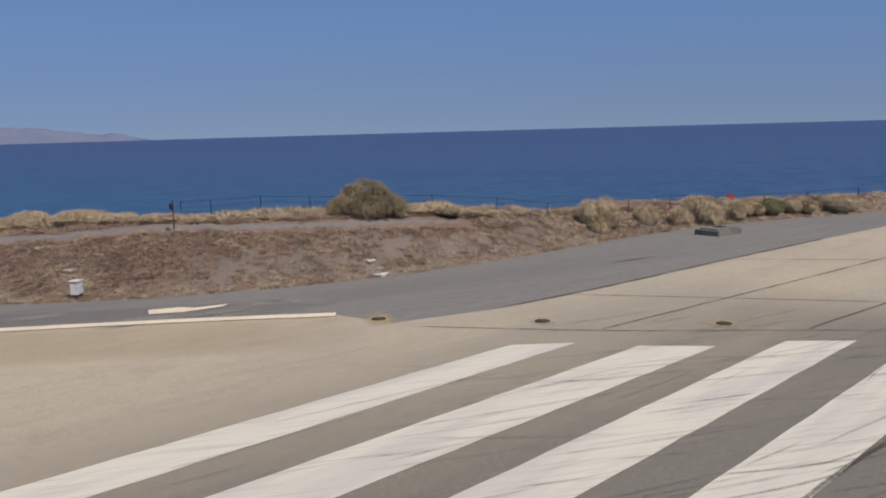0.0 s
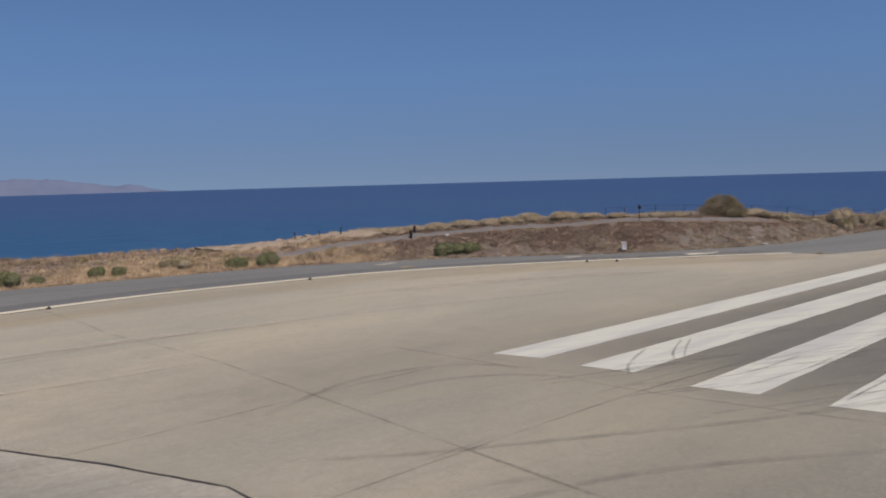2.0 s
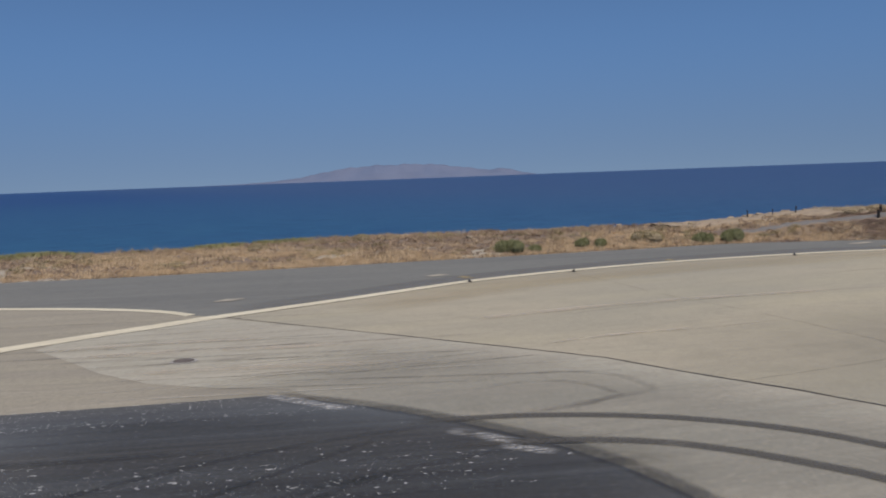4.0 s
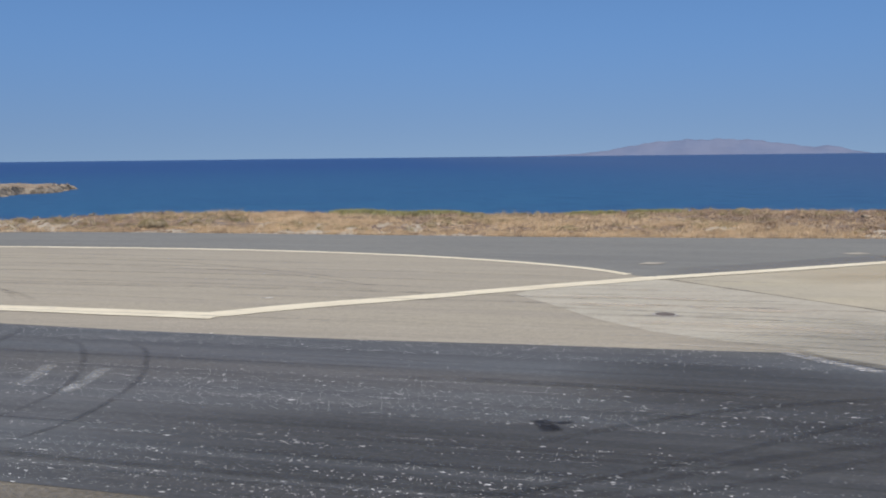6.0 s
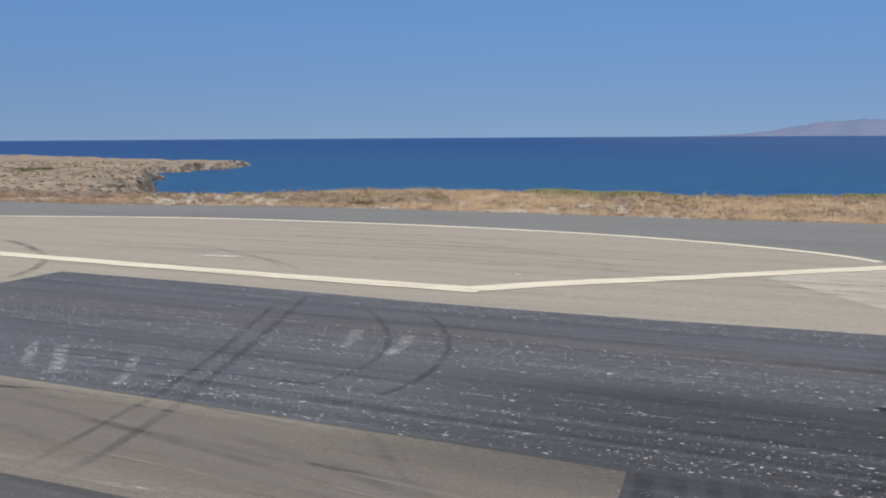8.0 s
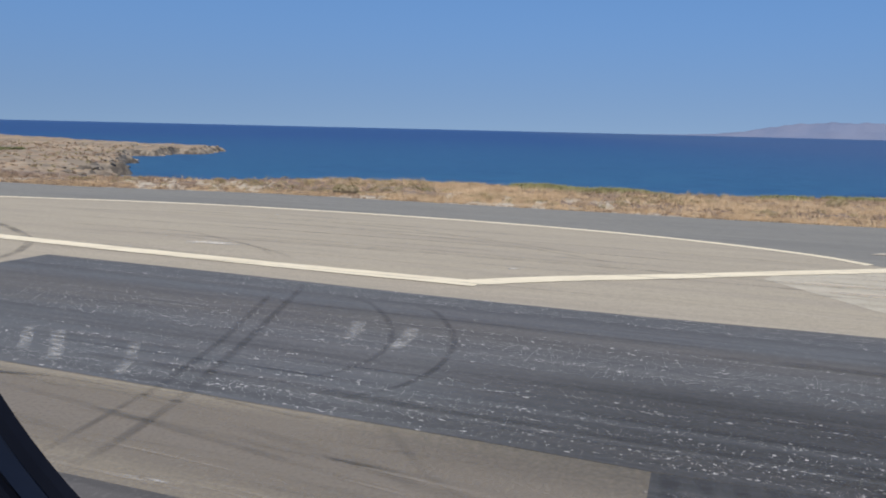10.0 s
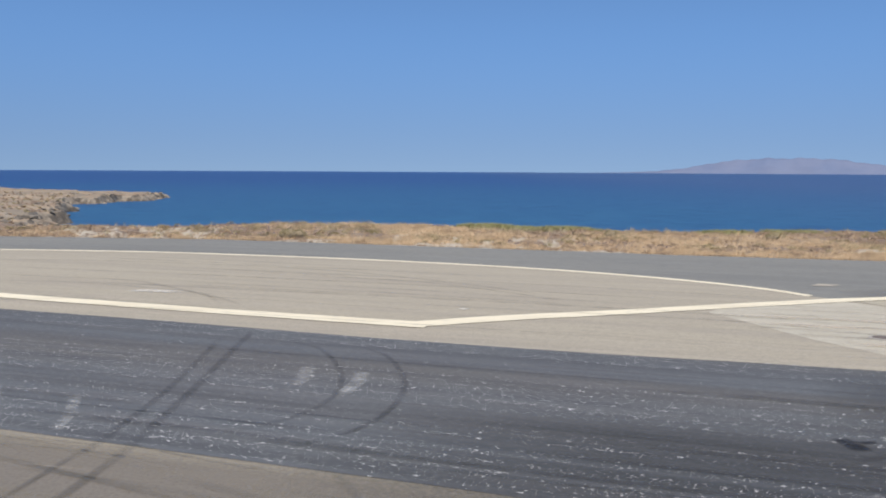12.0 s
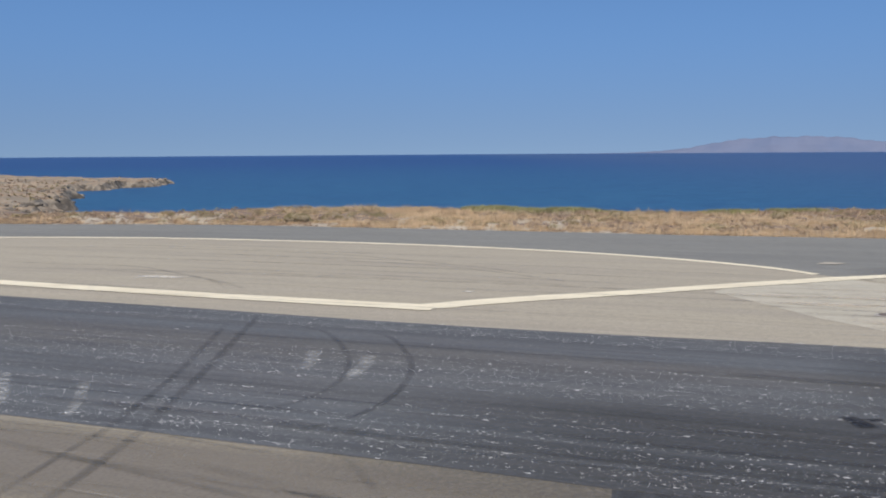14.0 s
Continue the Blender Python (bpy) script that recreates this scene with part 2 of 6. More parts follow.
M_WASH = rubbed("weathered_asphalt_film", (0.215, 0.21, 0.20), 0.6, 0.2, 0.6, 0.3, (3, 1, 1), 0.0, grain=-0.6)
M_PATCHFILM = rubbed("pale_worn_film", (0.29, 0.275, 0.245), 0.7, 0.2, 0.55, 0.9, grain=-0.6)
M_WORN = rubbed("worn_white_paint", (0.56, 0.56, 0.53), 0.5, 0.42, 0.6, 7.0, (2.2, 0.5, 1), ALONG)
M_BARS = rubbed("half_worn_paint", (0.56, 0.55, 0.52), 0.65, 0.36, 0.58, 5.0, (2.5, 0.45, 1), ALONG)
M_BROWNFILM = rubbed("dark_brown_film", (0.19, 0.17, 0.142), 0.9, 0.05, 0.6, 0.35, LONG, ALONG, grain=-0.5)
M_CHALK = rubbed("chalky_paint", (0.62, 0.59, 0.51), 0.8, 0.2, 0.5, 2.0)
M_MID = rubbed("worn_rubber", (0.125, 0.118, 0.105), 0.46, 0.0, 0.5, grain=-0.5)
M_EDGEDUST = rubbed("yellow_dust", (0.47, 0.395, 0.265), 0.5, 0.25, 0.65, 0.25, (2.5, 0.8, 1), 0.0, grain=-0.5)
M_DUST = rubbed("pale_dust", (0.56, 0.49, 0.385), 0.6, 0.3, 0.65, 1.0, grain=-0.3)
M_SEAM = surface("seam_sealant", (0.055, 0.05, 0.045), (
    ((0.12, 0.11, 0.09), 0.8, 1.4, 0.5, 0.7, None, 0.0),), rough=0.8, bump=0.2)
M_JOINT = rubbed("slab_joint", (0.075, 0.068, 0.056), 0.85, 0.2, 0.55, 0.8)
M_THIN = rubbed("faint_slab_joint", (0.12, 0.11, 0.09), 0.36, 0.35, 0.6, 0.6)
M_YELLOW = surface("ochre_paint", (0.42, 0.345, 0.20), (
    ((0.32, 0.29, 0.23), 0.9, 1.5, 0.45, 0.6, None, 0.0),), rough=0.8, bump=0.2)
M_OCHRE = rubbed("rubbed_ochre_paint", (0.46, 0.37, 0.19), 0.8, 0.25, 0.55, 1.5)
M_PALEPATCH = surface("pale_patch", (0.40, 0.36, 0.28), (
    ((0.25, 0.23, 0.2), 0.9, 1.2, 0.45, 0.62, None, 0.0),), rough=0.9, bump=0.3)
M_METAL = surface("dark_metal", (0.04, 0.038, 0.036), (((0.10, 0.07, 0.05), 0.6, 3.0, 0.5, 0.7, None, 0.0),), rough=0.6, bump=0.2, metal=0.3)
M_RUST = surface("rusty_steel", (0.13, 0.075, 0.05), (((0.06, 0.04, 0.03), 0.8, 3.0, 0.45, 0.65, None, 0.0),), rough=0.85, bump=0.4)
M_IRON = surface("worn_iron", (0.15, 0.125, 0.105), (((0.09, 0.075, 0.065), 0.8, 5.0, 0.45, 0.65, None, 0.0),), rough=0.8, bump=0.4)
M_BOX = surface("white_enamel", (0.62, 0.61, 0.58), (((0.4, 0.36, 0.3), 0.7, 4.0, 0.5, 0.7, None, 0.0),), rough=0.5, bump=0.1)
M_CONC = surface("block_concrete", (0.42, 0.40, 0.36), (((0.26, 0.245, 0.22), 0.8, 2.0, 0.45, 0.65, None, 0.0),), rough=0.9, bump=0.5)
# darker copy of the block concrete: shade on the pit's sides as colour
M_PITCONC = surface("shade_dark_block_concrete", (0.21, 0.198, 0.172), (((0.13, 0.12, 0.105), 0.8, 2.0, 0.45, 0.65, None, 0.0),), rough=0.9, bump=0.5)
M_ROCK = surface("limestone", (0.36, 0.285, 0.20), (((0.25, 0.20, 0.145), 0.8, 2.5, 0.45, 0.65, None, 0.0),), rough=0.9, bump=0.6)
M_SOIL = surface("dry_soil", (0.185, 0.136, 0.099), (
    ((0.241, 0.194, 0.146), 0.6, 0.12, 0.45, 0.62, None, 0.0),
    ((0.133, 0.090, 0.067), 0.8, 0.5, 0.48, 0.65, None, 0.0),
    ((0.249, 0.215, 0.176), 0.6, 2.5, 0.55, 0.68, None, 0.0)), bump=0.8, bump_scale=8, bump_dist=0.05)
M_GRAVEL = surface("grey_gravel", (0.178, 0.147, 0.114), (
    ((0.107, 0.090, 0.075), 0.8, 0.5, 0.45, 0.65, None, 0.0),
    ((0.194, 0.176, 0.155), 0.6, 5.0, 0.5, 0.7, None, 0.0)), bump=0.8, bump_scale=14, bump_dist=0.04)
M_SAND = surface("bare_pale_ground", (0.39, 0.345, 0.27), (
    ((0.33, 0.28, 0.2), 0.8, 0.8, 0.45, 0.65, None, 0.0),), bump=0.8, bump_scale=9, bump_dist=0.04)
M_ROAD = surface("perimeter_road", (0.175, 0.165, 0.152), (
    ((0.17, 0.16, 0.145), 0.7, 0.6, 0.45, 0.65, None, 0.0),), bump=0.5, bump_scale=20)
M_GOLD = blades_mat("golden_grass", (0.66, 0.475, 0.285), (0.52, 0.355, 0.205), (0.72, 0.57, 0.37))
M_BROWN = blades_mat("brown_scrub", (0.355, 0.244, 0.166), (0.300, 0.208, 0.146), (0.43, 0.335, 0.235))
M_RED = blades_mat("russet_scrub", (0.330, 0.212, 0.158), (0.340, 0.248, 0.186), (0.375, 0.300, 0.230))
M_PALESCRUB = blades_mat("pale_scrub", (0.50, 0.42, 0.29), (0.42, 0.35, 0.24), (0.58, 0.49, 0.345))
M_GREEN = blades_mat("green_scrub", (0.19, 0.205, 0.095), (0.16, 0.175, 0.08), (0.27, 0.275, 0.14))
M_LIME = blades_mat("lime_groundcover", (0.32, 0.32, 0.145), (0.28, 0.275, 0.125), (0.40, 0.37, 0.18))
M_OLIVE = blades_mat("olive_scrub", (0.36, 0.30, 0.155), (0.29, 0.245, 0.13), (0.42, 0.35, 0.20))
M_TAMARISK = blades_mat("tamarisk_leaves", (0.32, 0.26, 0.165), (0.27, 0.225, 0.145), (0.40, 0.335, 0.21))
M_BARK = surface("grey_bark", (0.13, 0.1, 0.075), (((0.2, 0.165, 0.13), 0.7, 6.0, 0.45, 0.65, None, 0.0),), bump=0.7, bump_scale=30)
M_CORE = surface("twig_tangle", (0.32, 0.26, 0.17), (((0.41, 0.33, 0.22), 0.8, 5.0, 0.45, 0.65, None, 0.0),), bump=0.8, bump_scale=20, bump_dist=0.05)
M_GREENCORE = surface("green_twigs", (0.15, 0.15, 0.075), (((0.16, 0.16, 0.08), 0.8, 5.0, 0.45, 0.65, None, 0.0),), bump=0.8, bump_scale=20, bump_dist=0.05)
# near-black because the cabin's shade is put into these two colours
M_TRIM = surface("shade_dark_navy_trim", (0.0035, 0.005, 0.010), (((0.006, 0.008, 0.014), 0.6, 30.0, 0.45, 0.6, None, 0.0),), rough=0.7, bump=0.1, spec=0.05)
M_GASKET = surface("shade_dark_blue_grey_gasket", (0.010, 0.016, 0.032), (((0.007, 0.011, 0.022), 0.6, 30.0, 0.45, 0.6, None, 0.0),), rough=0.7, bump=0.1, spec=0.05)
M_REDP = surface("red_plate", (0.5, 0.08, 0.04), (((0.3, 0.06, 0.04), 0.6, 8.0, 0.45, 0.6, None, 0.0),), rough=0.6, bump=0.1)


def cliff_mat(name, top1, top2, rock1, rock2):
    """Dry top and bare rock where the ground is steep."""
    m = bpy.data.materials.new(name)
    m.use_nodes = True
    nt = m.node_tree
    b = nt.nodes["Principled BSDF"]
    coord = nt.nodes.new("ShaderNodeTexCoord").outputs["Object"]
    top = mix_col(nt, noise_fac(nt, coord, 0.05, 0.42, 0.6), top1, top2)
    top = mix_col(nt, noise_fac(nt, coord, 0.5, 0.48, 0.6), top, rock2)
    top = mix_col(nt, noise_fac(nt, coord, 0.16, 0.5, 0.58, shift=5.0), top, mix_col(nt, 0.6, rock1, rock2))
    rock = mix_col(nt, noise_fac(nt, coord, 0.35, 0.42, 0.6), rock1, rock2)
    sep = nt.nodes.new("ShaderNodeSeparateXYZ")
    nt.links.new(nt.nodes.new("ShaderNodeNewGeometry").outputs["Normal"], sep.inputs[0])
    r = nt.nodes.new("ShaderNodeMapRange")
    r.inputs[1].default_value, r.inputs[2].default_value = 0.96, 0.8
    nt.links.new(sep.outputs[2], r.inputs[0])
    nt.links.new(mix_col(nt, r.outputs[0], top, rock), b.inputs["Base Color"])
    b.inputs["Roughness"].default_value = 0.95
    b.inputs["Specular IOR Level"].default_value = 0.1
    n = nt.nodes.new("ShaderNodeTexNoise")
    n.inputs["Scale"].default_value = 0.8
    n.inputs["Detail"].default_value = 8
    nt.links.new(coord, n.inputs[0])
    bp = nt.nodes.new("ShaderNodeBump")
    bp.inputs["Strength"].default_value = 0.8
    bp.inputs["Distance"].default_value = 0.6
    nt.links.new(n.outputs[0], bp.inputs["Height"])
    nt.links.new(bp.outputs[0], b.inputs["Normal"])
    return m


M_HEAD = cliff_mat("headland_ground", (0.33, 0.255, 0.175), (0.24, 0.175, 0.12), (0.115, 0.098, 0.078), (0.295, 0.25, 0.19))
M_SHOREROCK = surface("shore_rock", (0.19, 0.165, 0.132), (((0.12, 0.105, 0.085), 0.9, 0.5, 0.42, 0.6, None, 0.0), ((0.30, 0.27, 0.22), 0.4, 2.0, 0.54, 0.7, None, 0.0)), rough=0.95, bump=0.8, bump_scale=3, bump_dist=0.2)
# bluish rock: the hazy air of distance is mixed into its colour
M_ISLE = surface("haze_tinted_rock", (0.138, 0.172, 0.25), (((0.16, 0.188, 0.26), 0.8, 0.006, 0.4, 0.6, None, 0.0),), rough=1, bump=0, spec=0.0)

m = bpy.data.materials.new("sea_water")
m.use_nodes = True
nt = m.node_tree
b = nt.nodes["Principled BSDF"]
coord = nt.nodes.new("ShaderNodeTexCoord").outputs["Object"]
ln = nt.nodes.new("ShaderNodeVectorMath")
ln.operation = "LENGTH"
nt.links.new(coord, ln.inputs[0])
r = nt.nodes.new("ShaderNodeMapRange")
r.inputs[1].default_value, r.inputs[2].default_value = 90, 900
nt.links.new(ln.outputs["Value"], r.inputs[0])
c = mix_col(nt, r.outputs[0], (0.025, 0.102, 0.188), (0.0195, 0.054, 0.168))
# far water paler: the hazy band at the horizon is painted into it
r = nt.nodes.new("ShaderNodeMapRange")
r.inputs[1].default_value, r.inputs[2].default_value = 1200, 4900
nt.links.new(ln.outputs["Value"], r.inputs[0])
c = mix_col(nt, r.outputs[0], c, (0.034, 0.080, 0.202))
# water towards +x greyer and paler, hazy air mixed into its colour
sx = nt.nodes.new("ShaderNodeSeparateXYZ")
nt.links.new(coord, sx.inputs[0])
r = nt.nodes.new("ShaderNodeMapRange")
r.inputs[1].default_value, r.inputs[2].default_value = 60, 260
nt.links.new(sx.outputs[0], r.inputs[0])
c = mix_col(nt, r.outputs[0], c, mix_col(nt, 0.75, c, (0.054, 0.086, 0.172)))
# wavelets also drawn as darker and lighter noise in the colour
for size, amount, dark in ((0.03, 0.3, (0.018, 0.066, 0.165)), (0.12, 0.35, (0.012, 0.052, 0.135)), (0.5, 0.5, (0.04, 0.13, 0.225)), (0.32, 0.6, (0.010, 0.044, 0.115))):
    k = nt.nodes.new("ShaderNodeMath")
    k.operation = "MULTIPLY"
    k.inputs[1].default_value = amount
    nt.links.new(noise_fac(nt, coord, size, 0.48, 0.7, 6.0, (2.0, 1, 1)), k.inputs[0])
    c = mix_col(nt, k.outputs[0], c, dark)
nt.links.new(c, b.inputs["Base Color"])
b.inputs["Roughness"].default_value = 0.45
b.inputs["Specular IOR Level"].default_value = 0.12
n = nt.nodes.new("ShaderNodeTexNoise")
n.inputs["Scale"].default_value = 0.35
n.inputs["Detail"].default_value = 6
nt.links.new(coord, n.inputs[0])
bp = nt.nodes.new("ShaderNodeBump")
bp.inputs["Strength"].default_value = 0.7
bp.inputs["Distance"].default_value = 0.8
nt.links.new(n.outputs[0], bp.inputs["Height"])
nt.links.new(bp.outputs[0], b.inputs["Normal"])
M_SEA = m


# ---------------------------------------------------------------- helpers for meshes
def mesh_ob(name, verts, faces, material, parent=None, label="", smooth=False):
    me = bpy.data.meshes.new(name)
    me.from_pydata([tuple(v) for v in verts], [], [tuple(f) for f in faces])
    me.materials.append(material)
    if smooth:
        me.shade_smooth()
    ob = new(name, me)
    if parent:
        ob.parent = parent
    if label:
        ob["label"] = label
    return ob


def tri_ob(name, tris, material):
    """A mesh of loose triangles from an array (n, 3, 3)."""
    n = len(tris)
    me = bpy.data.meshes.new(name)
    me.vertices.add(3 * n)
    me.vertices.foreach_set("co", np.ascontiguousarray(tris, dtype=np.float32).ravel())
    me.loops.add(3 * n)
    me.loops.foreach_set("vertex_index", np.arange(3 * n, dtype=np.int32))
    me.polygons.add(n)
    me.polygons.foreach_set("loop_start", np.arange(0, 3 * n, 3, dtype=np.int32))
    me.update(calc_edges=True)
    me.materials.append(material)
    return me


def part(name, bm, material, parent=None, label=""):
    me = bpy.data.meshes.new(name)
    bm.normal_update()
    bm.to_mesh(me)
    bm.free()
    me.materials.append(material)
    ob = new(name, me)
    if parent:
        ob.parent = parent
    if label:
        ob["label"] = label
    return ob


def box_bm(sx, sy, sz, at=(0, 0, 0), bevel=0.01):
    """A box standing on at, with rounded edges."""
    bm = bmesh.new()
    bmesh.ops.create_cube(bm, size=1, matrix=Matrix.Translation((at[0], at[1], at[2] + sz / 2)) @ Matrix.Diagonal((sx, sy, sz, 1)))
    if bevel:
        bmesh.ops.bevel(bm, geom=list(bm.edges), offset=bevel, segments=2, affect="EDGES")
    return bm


def tube_bm(p0, p1, r0, r1, n=8):
    bm = bmesh.new()
    d = Vector(p1) - Vector(p0)
    q = d.to_track_quat("Z", "Y").to_matrix().to_4x4()
    bmesh.ops.create_cone(bm, cap_ends=True, segments=n, radius1=r0, radius2=r1, depth=d.length,
                          matrix=Matrix.Translation((Vector(p0) + Vector(p1)) / 2) @ q)
    return bm


def smooth_line(pts, step=0.8, closed=False):
    """Points along a smooth curve through pts."""
    p = np.array(pts, float)
    out = []
    n = len(p)
    for i in range(n - 1):
        a, b_, c_, d = p[max(i - 1, 0)], p[i], p[i + 1], p[min(i + 2, n - 1)]
        k = max(1, int(np.linalg.norm(c_ - b_) / step))
        for s in np.arange(k) / k:
            out.append(0.5 * (2 * b_ + (c_ - a) * s + (2 * a - 5 * b_ + 4 * c_ - d) * s * s + (3 * b_ - a - 3 * c_ + d) * s ** 3))
    out.append(p[-1])
    return np.array(out)


def ribbon(name, pts, width, z, material, ragged=0.0, step=0.6, thick=0.003, smooth=True):
    """A flat painted or rubbed strip along pts; width is a number or one for each end."""
    q = smooth_line(pts, step) if smooth else np.array(pts, float)
    t = np.gradient(q, axis=0)
    t /= np.linalg.norm(t, axis=1)[:, None] + 1e-9
    nrm = np.stack([-t[:, 1], t[:, 0]], 1)
    w = np.interp(np.linspace(0, 1, len(q)), np.linspace(0, 1, len(np.atleast_1d(width))), np.atleast_1d(width)) / 2
    rng = np.random.RandomState(len(q) * 7 + int(abs(q[0, 0]) * 10))
    wl = w * (1 + ragged * rng.uniform(-1, 1, len(q)))
    wr = w * (1 + ragged * rng.uniform(-1, 1, len(q)))
    left, right = q + nrm * wl[:, None], q - nrm * wr[:, None]
    n = len(q)
    v = [(*p, z) for p in left] + [(*p, z) for p in right]
    f = [(i, n + i, n + i + 1, i + 1) for i in range(n - 1)]
    return mesh_ob(name, v, f, material)


def sheet(name, pts, z, material):
    """A flat paved area inside the outline pts."""
    flat_pts = [Vector((x, y, 0)) for x, y in pts]
    faces = []
    for t3 in tessellate_polygon([flat_pts]):
        p0, p1, p2 = (flat_pts[i] for i in t3)
        up_ = (p1 - p0).cross(p2 - p0).z
        faces.append(t3 if up_ > 0 else t3[::-1])
    return mesh_ob(name, [(x, y, z) for x, y in pts], faces, material)


def soft_ribbon(name, pts, width, z, material, fade=1.5, step=0.4):
    """A worn strip of rubber that thins out to its sides and ends: the attribute "cover" says how much of it is left."""
    q = smooth_line(pts, step)
    t = np.gradient(q, axis=0)
    t /= np.linalg.norm(t, axis=1)[:, None] + 1e-9
    nrm = np.stack([-t[:, 1], t[:, 0]], 1)
    n = len(q)
    s_ = np.concatenate([[0], np.cumsum(np.linalg.norm(np.diff(q, axis=0), axis=1))])
    ends = np.clip(np.minimum(s_, s_[-1] - s_) / max(fade, 0.01), 0, 1) if fade else np.ones(n)
    v, c = [], []
    for k, cv in ((-0.5, 0.0), (-0.25, 0.9), (0.0, 1.0), (0.25, 0.9), (0.5, 0.0)):
        v += [(*p, z) for p in q + nrm * width * k]
        c += list(cv * ends)
    f = [(k * n + i, k * n + i + 1, (k + 1) * n + i + 1, (k + 1) * n + i) for k in range(4) for i in range(n - 1)]
    ob = mesh_ob(name, v, f, material)
    at = ob.data.attributes.new("cover", "FLOAT", "POINT")
    at.data.foreach_set("value", c)
    return ob


def inside(poly, x, y):
    poly = np.asarray(poly)
    res = np.zeros(np.shape(x), bool)
    j = len(poly) - 1
    for i in range(len(poly)):
        xi, yi, xj, yj = *poly[i], *poly[j]
        cross = ((yi > y) != (yj > y)) & (x < (xj - xi) * (y - yi) / (yj - yi + 1e-12) + xi)
        res ^= cross
        j = i
    return res


def dist_to(line, x, y):
    line = np.asarray(line)
    best = np.full(np.shape(x), 1e9)
    for (ax, ay), (bx, by) in zip(line[:-1], line[1:]):
        dx, dy = bx - ax, by - ay
        s = np.clip(((x - ax) * dx + (y - ay) * dy) / (dx * dx + dy * dy), 0, 1)
        best = np.minimum(best, np.hypot(x - ax - s * dx, y - ay - s * dy))
    return best


def wave(x, y, scale, seed=0):
    """Smooth value noise from a few turned sines, about -1 to 1."""
    rng = np.random.RandomState(seed)
    out = 0
    for k in range(9):
        a_, f_, p_ = rng.uniform(0, 6.28), rng.uniform(0.5, 2.2) / scale, rng.uniform(0, 6.28)
        out = out + np.sin((x * math.cos(a_) + y * math.sin(a_)) * f_ * 6.28 + p_) / 4.5
    return out


# ---------------------------------------------------------------- plan
EDGE = [(-140, 95), (-90, 77), (-50, 62.2), (-28, 55.2), (-14, 53.6), (-5.5, 51), (6.59, 47.06), (12.61, 45.01), (21.63, 42.59), (29.65, 40.66),
        (37.66, 38.73), (43.68, 37.28), (48.7, 34.43), (52.73, 31.06), (55.76, 27.69), (58.29, 24.71), (60.81, 22.33), (64.33, 20.16), (68.34, 18.5), (73.85, 17.54),
        (79.86, 16.8), (84.86, 15.94), (89.38, 14.18), (93.9, 11.62), (99.93, 8.87), (111.97, 4.48), (150.08, -8.69)]
CREST = [(-140, 111), (-80, 90), (-48, 69), (-30, 60), (-19, 60.2), (-3, 61.2), (9, 58.7), (16.99, 58.35), (28.51, 56.75), (35.53, 53.51),
         (39.55, 51.65), (43.58, 48.68), (45.6, 46), (47.61, 44.62), (50.82, 43.64), (53.43, 42.27), (55.66, 39.29), (58.27, 37.71), (61.19, 35.33), (64.02, 32.16),
         (66.04, 29.58), (68.56, 27.5), (71.28, 25.82), (74.3, 23.45), (77.82, 21.48), (81.83, 20.11), (86.84, 19.06), (91.86, 16.7), (96.88, 13.75), (103.91, 10.81),
         (113.94, 7.29), (152.06, -5.67)]
LINE_R = [(-0.46, 24.3), (2.14, 25.4), (5.6, 26.45), (9.3, 27.75), (13.95, 29.27), (18.24, 30.31), (22.23, 31.44), (24.72, 32.07), (28.22, 32.4), (32.22, 32.38),
          (35.72, 32.01), (39.73, 31.15), (44.24, 29.89), (48.76, 27.53), (52.79, 24.56), (56.31, 21.59), (59.64, 18.52), (62.37, 15.74)]
LINE_L = [(-30, 35.16), (-18.1, 30.52), (-10.6, 27.66), (-4.5, 25.48), (-0.3, 24.05)]
ARC = [(-90, 40), (-55, 44.5), (-35, 46.3), (-23.8, 46.03), (-16.5, 45.34), (-10.6, 43.95), (-4.5, 42.08), (1, 39.9), (6, 37.29), (9.8, 34.47), (12.1, 32.1), (13.15, 30.22)]
SEAM = [(13.96, 29.23), (15.67, 26.0), (17.75, 22.3), (19.38, 19.3), (20.58, 17.0), (21.15, 14.8), (21.88, 12.6), (22.3, 10.8), (22.48, 10.05), (22.29, 8.42), (21.94, 6.64), (21.23, 3.69), (20.03, -2.11)]
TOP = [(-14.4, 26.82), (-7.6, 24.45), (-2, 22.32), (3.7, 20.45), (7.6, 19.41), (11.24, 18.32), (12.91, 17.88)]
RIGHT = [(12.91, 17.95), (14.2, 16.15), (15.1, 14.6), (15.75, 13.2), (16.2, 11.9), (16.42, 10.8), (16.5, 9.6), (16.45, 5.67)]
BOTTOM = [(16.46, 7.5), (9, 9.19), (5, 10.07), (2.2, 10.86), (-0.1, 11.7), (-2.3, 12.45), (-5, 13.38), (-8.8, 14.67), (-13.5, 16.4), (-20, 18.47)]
CONC_EDGE = [(62.58, 13.75), (65.39, 12.57), (69.9, 11.71), (75.91, 10.86), (83.92, 9.63), (91.93, 8.2), (109.97, 4.16), (150.06, -6.69)]

# ---------------------------------------------------------------- sea, land, island
SEA_Z = -7.0
n = 96
ring = [20.0, 60, 100, 160, 260, 420, 700, 1200, 2200, 3600, 4900]
v, f = [], []
for R in ring:
    v += [(R * math.sin(2 * math.pi * k / n), R * math.cos(2 * math.pi * k / n), SEA_Z) for k in range(n)]
for i in range(len(ring) - 1):
    f += [(i * n + k, (i + 1) * n + k, (i + 1) * n + (k + 1) % n, i * n + (k + 1) % n)[::-1] for k in range(n)]
f.append(tuple(range(n))[::-1])
